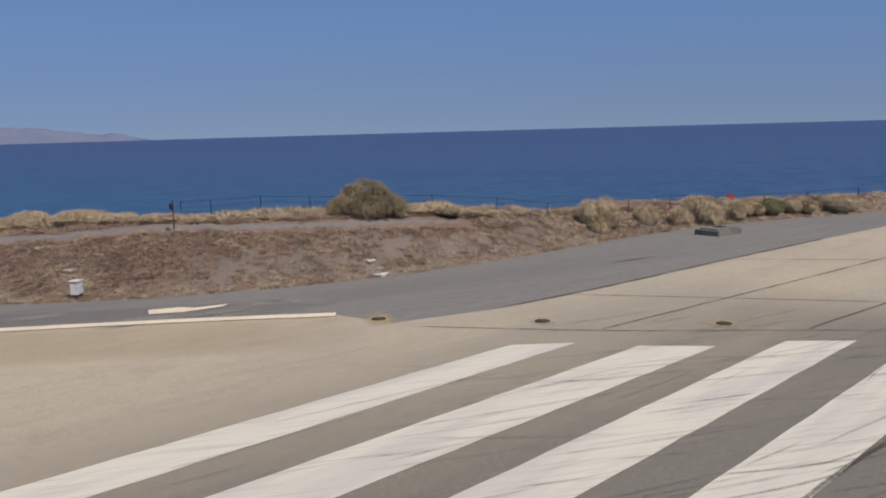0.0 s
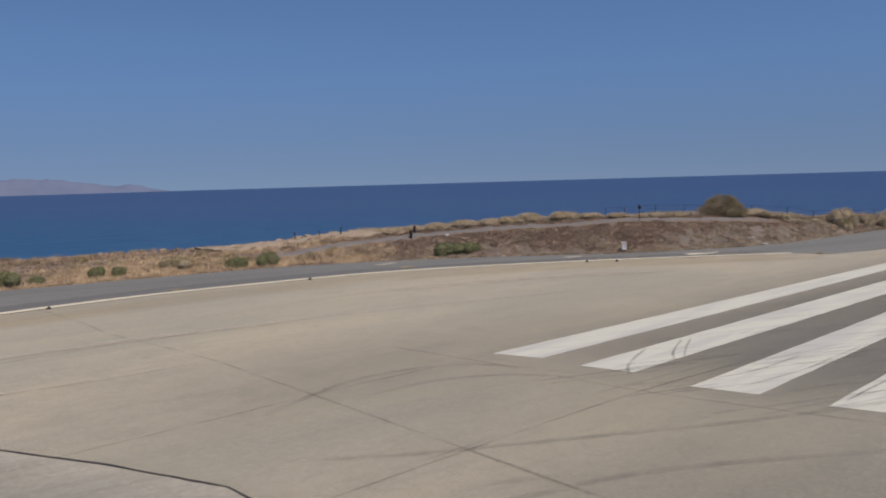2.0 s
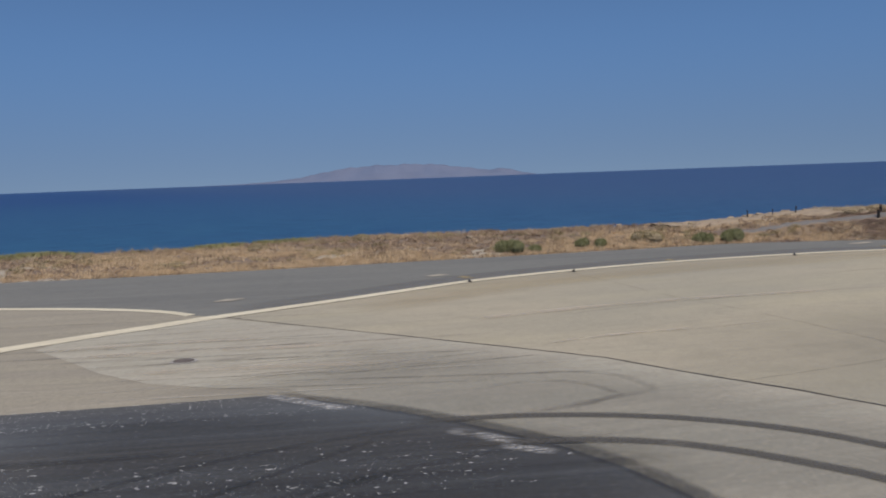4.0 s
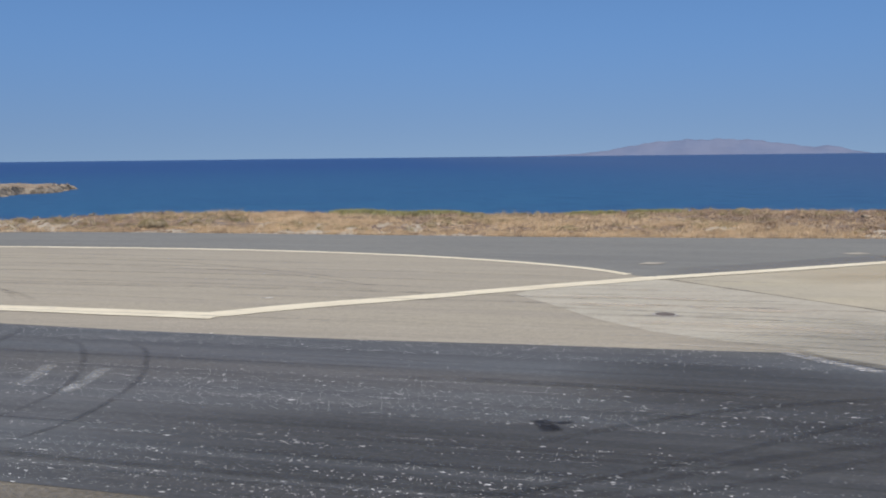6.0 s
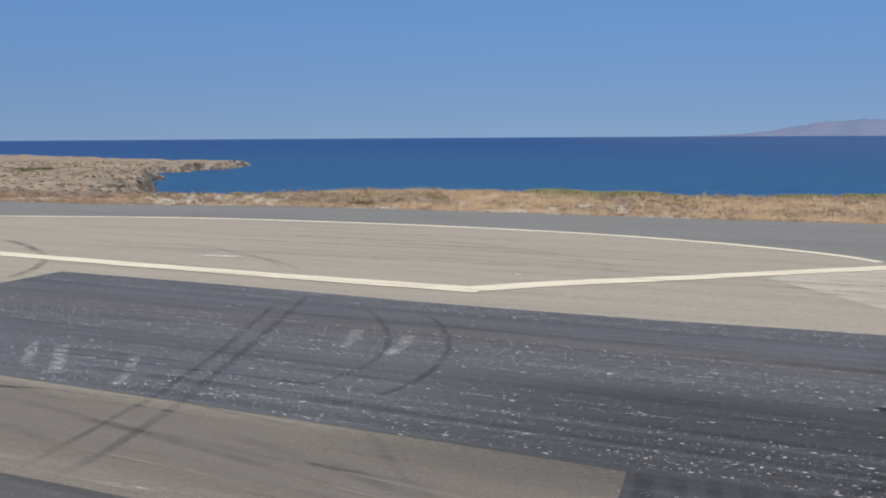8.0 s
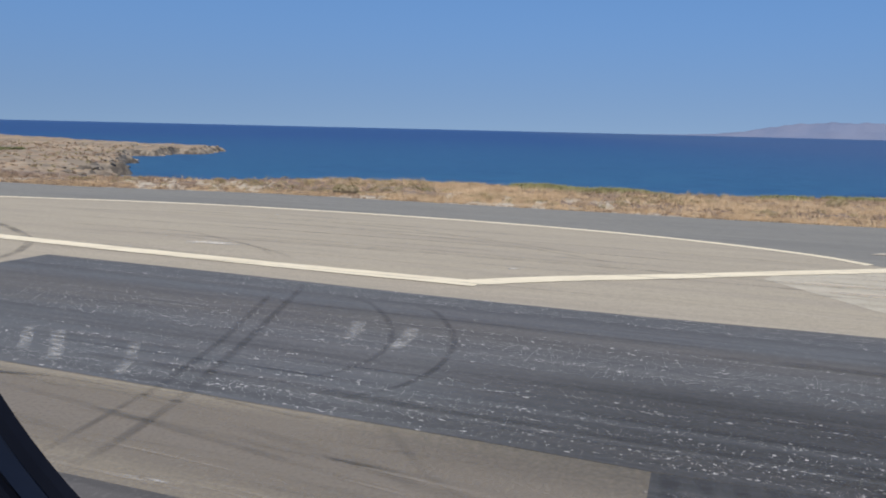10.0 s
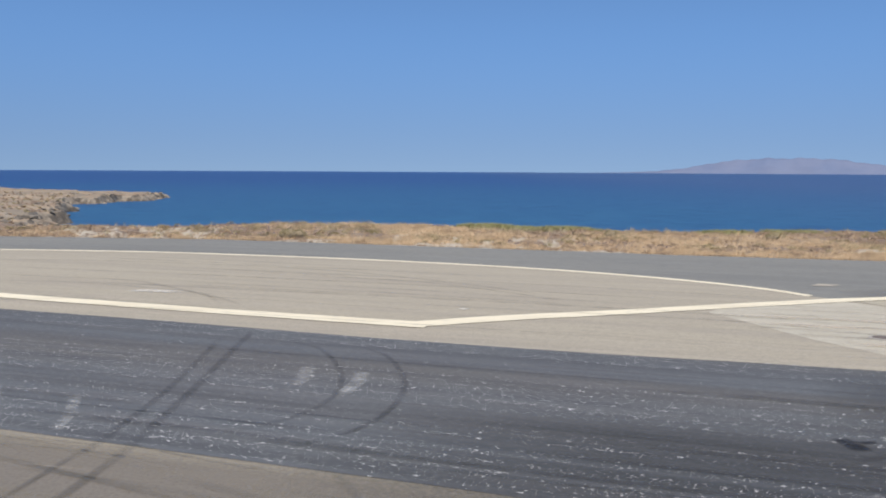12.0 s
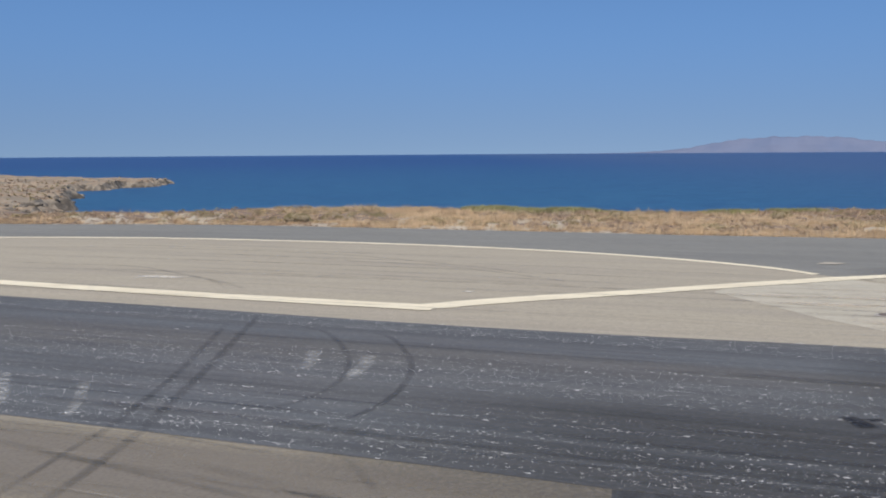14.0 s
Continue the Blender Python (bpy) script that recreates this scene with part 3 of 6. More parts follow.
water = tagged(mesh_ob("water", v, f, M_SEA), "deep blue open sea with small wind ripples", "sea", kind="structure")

PAVED = EDGE + [(150, -80), (-140, -80)]
LAND = CREST + [(152, -82), (-142, -82)]


def ground_z(x, y):
    x, y = np.asarray(x, float), np.asarray(y, float)
    de = np.where(inside(PAVED, x, y), -1.0, 1.0) * dist_to(EDGE, x, y)
    dc = np.where(inside(LAND, x, y), -1.0, 1.0) * dist_to(CREST, x, y)
    top = np.interp(x, [40, 46, 50, 54, 58, 62, 68, 75, 82, 90, 104], [0.0, 0.25, 0.5, 0.9, 1.25, 1.45, 1.5, 1.35, 1.1, 0.8, 0.4])
    ramp = np.clip(de / 5.0, 0, 1)
    z = np.where(de < 0, -0.12, -0.04 + 0.16 * np.clip(de / 2.5, 0, 1) + top * ramp * ramp * (3 - 2 * ramp))
    z = z + np.interp(x, [-60, -20, 20, 30, 36, 44, 52, 58], [0.1, 0.15, 0.2, 0.3, 0.34, 0.3, 0.18, 0.0]) * np.clip((de - 1.5) / 6, 0, 1)
    z = z + 0.26 * np.clip((6 - x) / 10, 0, 1) * np.clip((de - 2) / 5, 0, 1)
    z = z + np.where(de > 0.5, 0.09 * wave(x, y, 9.0, 3) + 0.05 * wave(x, y, 2.5, 4), 0)
    out = np.clip(dc + 0.8 * wave(x, y, 7.0, 5), 0, None)
    return z - np.where(out > 0, 0.12 * np.minimum(out, 3) + 0.5 * np.clip(out - 1.5, 0, None), 0)


xs = np.concatenate([np.linspace(-140, -40, 41)[:-1], np.linspace(-40, 100, 176)[:-1], np.linspace(100, 152, 27)])
ys = np.concatenate([np.linspace(-80, 0, 21)[:-1], np.linspace(0, 75, 94)[:-1], np.linspace(75, 130, 28)])
gx, gy = np.meshgrid(xs, ys)
gz = np.maximum(ground_z(gx, gy), SEA_Z - 2.5)
v = np.stack([gx.ravel(), gy.ravel(), gz.ravel()], 1)
w_ = len(xs)
f = [(j * w_ + i, j * w_ + i + 1, (j + 1) * w_ + i + 1, (j + 1) * w_ + i) for j in range(len(ys) - 1) for i in range(w_ - 1)]
ground = tagged(mesh_ob("ground", v, f, M_SOIL, smooth=True), "dry brown coastal soil with pale bare patches", "ground", kind="structure")

# headland across the cove
HEAD = [(-106, 334), (-103, 317), (-104, 300), (-110, 284), (-114, 267), (-109, 249), (-99, 231), (-88, 205), (-79, 178), (-64, 132), (-50, 100), (-42, 82), (-60, 70), (-200, 70),
        (-420, 120), (-440, 420), (-330, 450), (-240, 425), (-192, 392), (-155, 360), (-124, 345)]
hx, hy = np.meshgrid(np.linspace(-440, -38, 260), np.linspace(70, 440, 250))
hin = inside(HEAD, hx, hy)
hd = dist_to(HEAD + HEAD[:1], hx, hy) * np.where(hin, 1, -1) + 3.0 * wave(hx, hy, 14.0, 11) + 1.2 * wave(hx, hy, 5.0, 12)
near = np.clip((230 - hy) / 110, 0, 1)
hz = SEA_Z - 1.2 + 3.3 * np.clip(hd / 3.6, -0.5, 1) + 1.0 * np.clip((hd - 5) / 40, 0, 1)
hz = hz + np.where(hd > 2, 0.35 * wave(hx, hy, 22, 13) + (0.2 + 0.25 * near) * wave(hx, hy, 6, 14), 0) + near * 0.9 * np.clip(hd / 14, 0, 1)
hz = hz + 1.1 * np.clip((-150 - hx) / 120, 0, 1) * np.clip(hd / 30, 0, 1)
v = np.stack([hx.ravel(), hy.ravel(), hz.ravel()], 1)
f = [(j * 260 + i, j * 260 + i + 1, (j + 1) * 260 + i + 1, (j + 1) * 260 + i) for j in range(249) for i in range(259)
     if hz[j:j + 2, i:i + 2].max() > SEA_Z - 0.8]
headland = tagged(mesh_ob("headland", v, f, M_HEAD), "low rocky headland with dry brown top and pale cliffs", "headland", kind="structure")

# boulders along its shore
rs = np.random.RandomState(63)
ico = bmesh.new()
bmesh.ops.create_icosphere(ico, subdivisions=1, radius=1)
iv = np.array([p.co[:] for p in ico.verts])
itri = [[q.index for q in fc.verts] for fc in ico.faces]
ico.free()
v, f = [], []
spots = np.argwhere((hd > 0.2) & (hd < 30) & (hy < 345) & (hx > -190))
for j, i in spots[rs.randint(0, len(spots), 600)]:
    if hd[j, i] > 7 and rs.rand() < 0.85:
        continue
    s_ = rs.lognormal(-0.95, 0.4) * (1.0 if hy[j, i] < 230 else 0.8)
    q = iv * (1 + 0.25 * rs.uniform(-1, 1, (len(iv), 1))) * np.array([1.3, 1.1, 0.6]) * s_
    f += [[len(v) + t_ for t_ in tri] for tri in itri]
    v += [tuple(p) for p in q + np.array([hx[j, i] + rs.uniform(-0.8, 0.8), hy[j, i] + rs.uniform(-0.8, 0.8), hz[j, i] + 0.15 * s_])]
tagged(mesh_ob("shore_rocks", v, f, M_SHOREROCK), "grey boulders along the headland shore", "rocks", kind="stuff")

# island on the horizon: heading in degrees, height in metres
ISLE = [(9, 0), (12, 4), (14, 12), (15.6, 26), (16.8, 44), (18, 62), (19.3, 73), (20.6, 79), (22.5, 80), (24, 78), (25.2, 68), (26.4, 54), (27.4, 42), (28.2, 34),
        (29, 40), (29.6, 34), (30.4, 14), (31.5, 0)]
v, f = [], []
az = np.linspace(8, 33, 260)
hs = np.interp(az, [p[0] for p in ISLE], [p[1] for p in ISLE])
hs = hs * (1 + 0.03 * np.sin(az * 3.1) + 0.025 * np.sin(az * 7 + 1))
for k in range(len(az)):
    s_, c_ = math.sin(radians(az[k])), math.cos(radians(az[k]))
    for R, z in ((4560, SEA_Z - 1), (4600 + 14 * math.sin(k * 0.23), SEA_Z + hs[k] * 0.45), (4670 + 18 * math.sin(k * 0.13), SEA_Z + hs[k] * 0.9), (4720, SEA_Z + hs[k]), (4850, SEA_Z - 1)):
        v.append((R * s_, R * c_, z))
for k in range(len(az) - 1):
    f += [(5 * k + i, 5 * (k + 1) + i, 5 * (k + 1) + i + 1, 5 * k + i + 1) for i in range(4)]
tagged(mesh_ob("island", v, f, M_ISLE), "long bare mountainous island painted hazy blue", "island", kind="structure")

# ---------------------------------------------------------------- paving
tagged(sheet("shoulder", EDGE + [(150, -75), (-140, -75)], 0.0, M_SHOULDER), "grey weathered asphalt shoulder", "asphalt", kind="structure")
arc_s = [tuple(p) for p in smooth_line(ARC, 1.5)]
line_s = [tuple(p) for p in smooth_line(LINE_R[4:], 1.5)]
tagged(sheet("runway", arc_s + line_s + CONC_EDGE + [(150, -70), (-140, -70), (-140, 38)], 0.004, M_TAN), "sand coloured worn concrete runway end", "runway", kind="structure")
seam_s = SEAM
tagged(sheet("turning_pad", arc_s + seam_s + [(20, -68), (-138, -68), (-138, 38)], 0.008, M_PAD), "grey brown concrete turning pad streaked by tyres", "pavement", kind="structure")
tagged(sheet("pale_pad", [(8.4, 26.57), (9.31, 27.75), (13.63, 29.16)] + seam_s[1:] + [(16.51, -2.06), (15.8, 8.11), (13.32, 18.27), (12.06, 19.13), (10.72, 20.5), (9.76, 22.41), (9.2, 24.29)], 0.012, M_PALE),
       "pale streaky concrete beside the dark asphalt", "pavement", kind="structure")
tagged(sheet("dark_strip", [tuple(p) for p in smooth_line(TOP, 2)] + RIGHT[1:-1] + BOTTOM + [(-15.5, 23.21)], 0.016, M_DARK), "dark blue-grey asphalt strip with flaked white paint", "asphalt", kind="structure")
tagged(sheet("worn_strip", [(2.2, 10.84), (1.8, 9.19), (1.55, 8.2), (1, 4.94), (16.1, 3), (16.2, 7.9), (9, 9.19), (5, 10.07)], 0.014, M_PATCH), "worn dark asphalt patch", "asphalt", kind="structure")
# darker grey laid over the near corner of the pad
tagged(sheet("grey_band", [(-9, 11.06), (-5.15, 9.93), (-3.9, 9.53), (-2.4, 9.04), (-1.05, 8.74), (0.3, 8.4), (1.5, 8), (1, 4.94), (-10, 4.94)], 0.013, M_GREYBAND), "dark grey band at the pad edge", "asphalt", kind="structure")

# ---------------------------------------------------------------- painted lines and rubber
Z1, Z2, Z3 = 0.020, 0.024, 0.028


def mark(ob, label, category="marking"):
    return tagged(ob, label, category, kind="structure")


mark(ribbon("edge_line", LINE_R[:5], (0.86, 0.78, 0.74), Z2, M_WHITE, 0.06), "wide cream painted line across the pad")
mark(ribbon("edge_line", LINE_R[4:], (0.66, 0.52, 0.46, 0.44), Z2, M_WHITE, 0.08), "white painted curved runway edge line")
mark(ribbon("edge_line", LINE_L, (0.74, 0.78, 0.86), Z2 + 0.003, M_WHITE, 0.06), "wide cream painted line across the pad")
mark(ribbon("arc_line", ARC[1:], (0.52, 0.48, 0.44), Z1, M_WHITE, 0.1), "faded white painted arc round the turning pad")

# threshold stripes, by their corners: far side, then near side
for ul, ur, lr, ll in (((32.33, 12.78), (62.4, 9.94), (63.41, 8.84), (32.55, 11.43)), ((32.34, 10.21), (63.96, 7.56), (64.86, 6.17), (32.41, 8.85)),
                       ((31.9, 7.26), (66.16, 5.12), (67.04, 3.87), (32.04, 5.87)), ((31.94, 4.52), (67.83, 2.78), (68.35, 1.55), (32.07, 3.3)),
                       ((32.01, 1.89), (68.76, 0.3), (69, -0.98), (32.14, 0.6)), ((32.07, -0.89), (69.24, -2.27), (69.47, -3.58), (32.2, -2.14))):
    bm = bmesh.new()
    k = 40
    far = [(ul[0] + (ur[0] - ul[0]) * i / k, ul[1] + (ur[1] - ul[1]) * i / k + 0.012 * math.sin(i * 2.3 + ul[1])) for i in range(k + 1)]
    nearer = [(ll[0] + (lr[0] - ll[0]) * i / k, ll[1] + (lr[1] - ll[1]) * i / k + 0.012 * math.sin(i * 3.7)) for i in range(k + 1)]
    vs = [bm.verts.new((x, y, 0.0105)) for x, y in far + nearer]
    for i in range(k):
        bm.faces.new((vs[i], vs[k + 1 + i], vs[k + 2 + i], vs[i + 1]))
    tagged(part("threshold_stripe", bm, M_KEYS), "broad white painted stripe crossed by tyre marks", "runway marking", group="threshold stripes", kind="structure")

# seam and slab joints
mark(ribbon("seam", [(x0 + (x1 - x0) * s_, y0 + (y1 - y0) * s_) for (x0, y0), (x1, y1) in zip(SEAM[:-1], SEAM[1:]) for s_ in (0, 0.2, 0.4, 0.6, 0.8)], (0.05, 0.054, 0.056, 0.058), Z1, M_SEAM, 0.5, smooth=False), "dark tarred seam between concrete slabs", "seam")
JOINTS = [([(28.22, 24.76), (27.82, 19.16), (27.16, 15.02), (25.92, 8.31), (25.23, 4.41), (24.82, -0.22)], 0.09), ([(22.35, 8.53), (24.64, 8.4), (26.73, 8.26)], 0.065), ([(31.54, 15.6), (31.36, 11.93), (30.98, 7.98), (31.25, 3.78), (31.7, -2.23)], 0.08),
                ([(21.55, 13.59), (24.07, 13.41), (27.2, 13.26), (31.5, 12.8)], 0.07), ([(62.53, 13), (64.86, 8.75), (68.31, 3.61), (69.77, -0.42)], 0.08)]
JOINTS += [([(64.68, 9.04), (79, 6.46), (99, 3.09)], 0.10), ([(67.59, 4.98), (70.47, 4.57), (93.46, 0.26)], 0.10),
                ([(76.63, 10.85), (79, 6.46), (81.34, 1.08)], 0.08), ([(68, 12.29), (71.76, 4.37)], 0.08), ([(24.31, 29.29), (24.12, 28.24)], 0.07), ([(29.39, 32.42), (28.91, 28.33), (28.22, 24.76)], 0.07),
                ([(19.93, 19.1), (22.11, 19.08), (24.74, 18.51), (27.79, 18.18)], 0.08), ([(31.2, 3.36), (32.4, 3.22), (34.2, 2.97), (38.3, 2.86), (48, 2.5), (58, 2.1), (61.1, 1.72)], 0.1), ([(36.08, 24.65), (39.98, 24.23), (46.39, 22.06)], 0.07), ([(26.73, 8.26), (31.03, 7.88), (35.54, 7.12)], 0.08)]
for k, (pts, wd) in enumerate(JOINTS):
    clear = k in (4, 5, 6, 7, 8, 12)
    mark(soft_ribbon("slab_joint", pts, wd * 1.05, Z1 + 0.001 + 0.00005 * k, M_JOINT if clear else M_THIN, 0.5), "thin dark joint between concrete slabs", "joint")
mark(soft_ribbon("slab_joint", CONC_EDGE[1:5], 0.2, Z1 + 0.003, M_JOINT, 0.5), "dark grassy joint along the concrete edge", "joint")
# two cracks; the middle strip stands for a drain cover
for k, pts in enumerate(([(73.83, 13.93), (74.84, 13.6), (76.06, 13.21)], [(62.23, 19), (62.67, 18.64), (62.99, 18.55)], [(58.04, 19.51), (59.39, 18.94), (61.5, 18.18)])):
    mark(soft_ribbon("crack", pts, 0.16, Z1 + 0.0035, M_JOINT, 0.3), "dark strip in grey asphalt", "crack")
for k, (pts, wd) in enumerate((([(61.43, 19.53), (62.55, 18.53), (63.63, 16.99)], 1.3), ([(57.89, 20.26), (59.67, 19.05), (61.76, 17.93)], 1.5), ([(56.48, 23.01), (57.39, 22.52), (58.25, 22.04)], 0.8))):
    mark(soft_ribbon("pale_patch", pts, wd, 0.0166 + 0.0003 * k, M_PATCHFILM, 0.5), "pale weathered patch on grey asphalt", "stain")
mark(soft_ribbon("rubber_film", [(18.05, 8.59), (28.05, 6.5), (40, 3.84), (54.42, 1.1), (68.89, -2)], 27, 0.0062, M_GRIME, 9.0, 1.5), "grey film of old rubber on concrete", "stain")
mark(soft_ribbon("rubber_film", [(13.28, 20.85), (16.67, 14.45), (18.66, 8.57), (18.51, 0.84)], 9.0, 0.0132, M_GRIME2, 3.0), "grey film of old rubber on concrete", "stain")
mark(soft_ribbon("rubber_film", [(31.0, 1.4), (40.26, 0.9), (53.94, -0.1), (72.0, -2.0)], 24.0, 0.0068, M_GRIME3, 4.0), "grey film of old rubber on concrete", "stain")
mark(soft_ribbon("dust_band", [(x - 0.6, y - 2.1) for x, y in LINE_R[5:]], 4.2, 0.0072, M_EDGEDUST, 3.0), "yellowish dusty band along the edge line", "stain")
mark(soft_ribbon("worn_lane", [(x + 0.35, y + 1.2) for x, y in LINE_R[4:]], 2.4, 0.0024, M_WASH, 2.0), "paler weathered lane of the asphalt shoulder", "asphalt")

# tyre marks: way, width, material, height
T = []
# two dark arcs round the end of the dark strip, with fainter loops beside them
T += [
    ([(14.5, 14.55), (15.3, 14.3), (16.45, 13.85), (17.9, 12.97), (19.1, 11.85), (20.03, 10.42), (20.5, 8.85), (20.6, 7.55), (20.5, 6.4)], 0.34, M_RUBBER),
    ([(14.6, 12.95), (15.2, 12.75), (16.0, 12.4), (16.8, 11.98), (17.7, 11.25), (18.4, 10.25), (18.9, 9.2), (19.17, 8.4), (19.2, 7.2)], 0.34, M_RUBBER),
    ([(17.4, 16.8), (18.8, 16.45), (19.65, 15.65), (19.8, 14.75), (19.66, 14.05), (19.1, 13.98), (17.4, 13.95), (16.4, 13.96)], 0.26, M_FAINT),
    ([(16.6, 16.1), (17.9, 15.95), (18.55, 15.6), (18.88, 14.75), (18.85, 14.1), (18.1, 13.88), (16.2, 13.9)], 0.24, M_FAINT),
]
# faint turns on the runway concrete
T += [
    ([(25.2, 12.82), (27.1, 13.36), (28.46, 13.55), (29.67, 13.29), (30.81, 12.7), (31.37, 11.49), (31.57, 10.17)], 0.2, M_FAINT),
    ([(27.03, 12.26), (28.56, 12.17), (29.7, 11.8), (30.51, 11.14), (31.01, 10.37), (31.31, 9.35)], 0.2, M_FAINT),
    ([(22.29, 6.94), (24.27, 6.5), (25.35, 6.1), (26.44, 5.61), (27.91, 4.56), (29.95, 2.78)], 0.2, M_FAINT),
    ([(24.29, 7.32), (25.37, 6.74), (26.05, 6.15)], 0.2, M_FAINT),
    ([(23.75, 10.34), (24.98, 9.09), (27.09, 7.51), (30.9, 4.82), (35.86, 2.06)], 0.2, M_FAINT),
    ([(22.32, 22.7), (29.49, 22.29), (37.99, 19.75), (46.1, 16.21)], 0.13, M_FAINT),
]
# short smudges by the seam
T += [
    ([(25.04, 8.53), (25.8, 8.46), (26.53, 8.38)], 0.08, M_MID),
    ([(21.0, 14.72), (21.35, 14.66)], 0.12, M_RUBBER),
    ([(21.08, 12.84), (21.42, 12.8)], 0.12, M_MID),
    ([(23.64, 11.68), (23.78, 11.66)], 0.1, M_RUBBER),
    ([(23.02, 11.22), (23.16, 11.2)], 0.1, M_RUBBER),
    ([(22.3, 7.92), (22.5, 7.86)], 0.14, M_RUBBER),
]
# wheel tracks across the strip and over the pad
T += [
    ([(-5.1, 23.6), (-4.98, 20.0), (-4.88, 16.4), (-4.86, 12.6)], 0.22, M_TRACK),
    ([(-5.68, 22.2), (-5.5, 19.0), (-5.38, 16.1), (-5.46, 12.7)], 0.19, M_TRACK),
    ([(-4.82, 13.4), (-4.95, 12.0), (-5.07, 10.9), (-5.3, 10.0)], 0.2, M_MID),
    ([(-5.47, 13.6), (-5.62, 12.4), (-5.8, 11.05), (-5.9, 10.3)], 0.14, M_MID),
]
# old turns on the dark strip
T += [
    ([(6.0, 12.6), (9.51, 13.87), (12.63, 14.27), (15.47, 14.07)], 0.22, M_SKID),
    ([(6.5, 10.6), (9.5, 11.69), (13.08, 12.25), (15.88, 12.27)], 0.22, M_SKID),
    ([(-3.9, 21.7), (-3.0, 20.9), (-2.38, 19.35), (-2.03, 17.75), (-2.07, 16.1), (-2.63, 14.85), (-3.6, 14.0)], 0.16, M_SKID),
    ([(-2.0, 21.0), (-1.3, 20.15), (-0.82, 18.4), (-0.68, 16.9), (-0.91, 15.3), (-1.45, 14.1), (-2.6, 13.1)], 0.16, M_SKID),
    ([(4.5, 10.7), (7.0, 11.2), (10.01, 12.37), (14.18, 14.09)], 0.18, M_SKID),
    ([(6.0, 10.2), (9, 10.9), (13.58, 12.31)], 0.18, M_SKID),
]
# dark bands over the worn patch
T += [
    ([(1.95, 10.2), (3.4, 9.85), (5.2, 9.45)], 0.16, M_BAND),
    ([(2.2, 8.3), (3.6, 9.5), (5.4, 10.6), (7.4, 11.5)], 0.2, M_BAND),
]
# faint turns on the pad below the strip
T += [
    ([(-4.6, 12.3), (-3.39, 11.75), (-2.46, 11.2), (-1.7, 10.78), (-0.94, 10.18), (-0.26, 9.71), (1.4, 9.4)], 0.26, M_FAINT),
    ([(-6.5, 12.5), (-4.03, 11.58), (-2.2, 10.85), (0.4, 9.9)], 0.2, M_FAINT),
    ([(-8.5, 13.6), (-6, 12.4), (-3.4, 11.1), (-0.6, 9.6)], 0.2, M_FAINT),
    ([(-0.2, 9.0), (0.41, 8.83), (1.5, 8.5)], 0.12, M_FAINT),
    ([(-9, 12.6), (-7, 11.9), (-5.2, 10.9)], 0.2, M_FAINT),
    ([(-9.4, 14.4), (-8.4, 14.0), (-7.4, 13.9)], 0.12, M_RUBBER),
    ([(0.07, 9.76), (0.87, 9.55), (1.81, 9.25)], 0.12, M_FAINT),
]
T += [
    ([(0.21, 8.95), (0.94, 8.76), (1.53, 8.63)], 0.10, M_FAINT),
    ([(-5.54, 13.73), (-3.08, 12.49), (-0.75, 11.71)], 0.12, M_FAINT),
    ([(-6.95, 12.98), (-4.46, 11.61), (-2.31, 10.52), (-1.16, 9.73)], 0.12, M_FAINT),
    ([(-7.82, 13.52), (-6.32, 13.28), (-4.21, 12.65)], 0.10, M_FAINT),
    ([(-3.85, 10.39), (-2.82, 9.93), (-1.75, 9.52)], 0.10, M_FAINT),
    ([(-2.2, 13.0), (-1.9, 12.6), (-1.27, 11.73), (-0.85, 10.7), (-0.15, 9.75), (0.86, 9.6), (1.74, 9.33)], 0.15, M_FAINT),
    ([(0.0, 9.0), (0.5, 8.88), (1.12, 8.62)], 0.11, M_FAINT),
]
# loops on the pad beyond the cream line
T += [
    ([(-18.50, 35.44), (-15.43, 34.41), (-12.34, 33.60), (-9.98, 31.60), (-7.74, 29.29), (-6.17, 27.07)], 0.24, M_FAINT),
    ([(-17.39, 33.29), (-13.88, 32.83), (-10.07, 31.16), (-8.98, 30.54), (-7.88, 29.16), (-7.03, 27.55)], 0.24, M_FAINT),
    ([(-21.33, 40.94), (-15.96, 40.70), (-10.32, 39.26), (-5.00, 37.27), (-0.16, 33.83), (3.54, 30.40)], 0.30, M_FAINT),
    ([(-4.29, 34.88), (-0.03, 32.98), (4.23, 28.77)], 0.24, M_FAINT),
    ([(6.97, 26.45), (8.49, 26.09), (10.66, 25.08), (12.52, 23.76)], 0.20, M_FAINT),
    ([(7.68, 25.29), (9.98, 24.27), (12, 22.78)], 0.20, M_FAINT),
    ([(-22.2, 35.7), (-20.0, 33.8), (-17.9, 31.5), (-16.5, 29.5), (-15.6, 27.0), (-15.4, 25.0)], 0.35, M_STREAK),
]
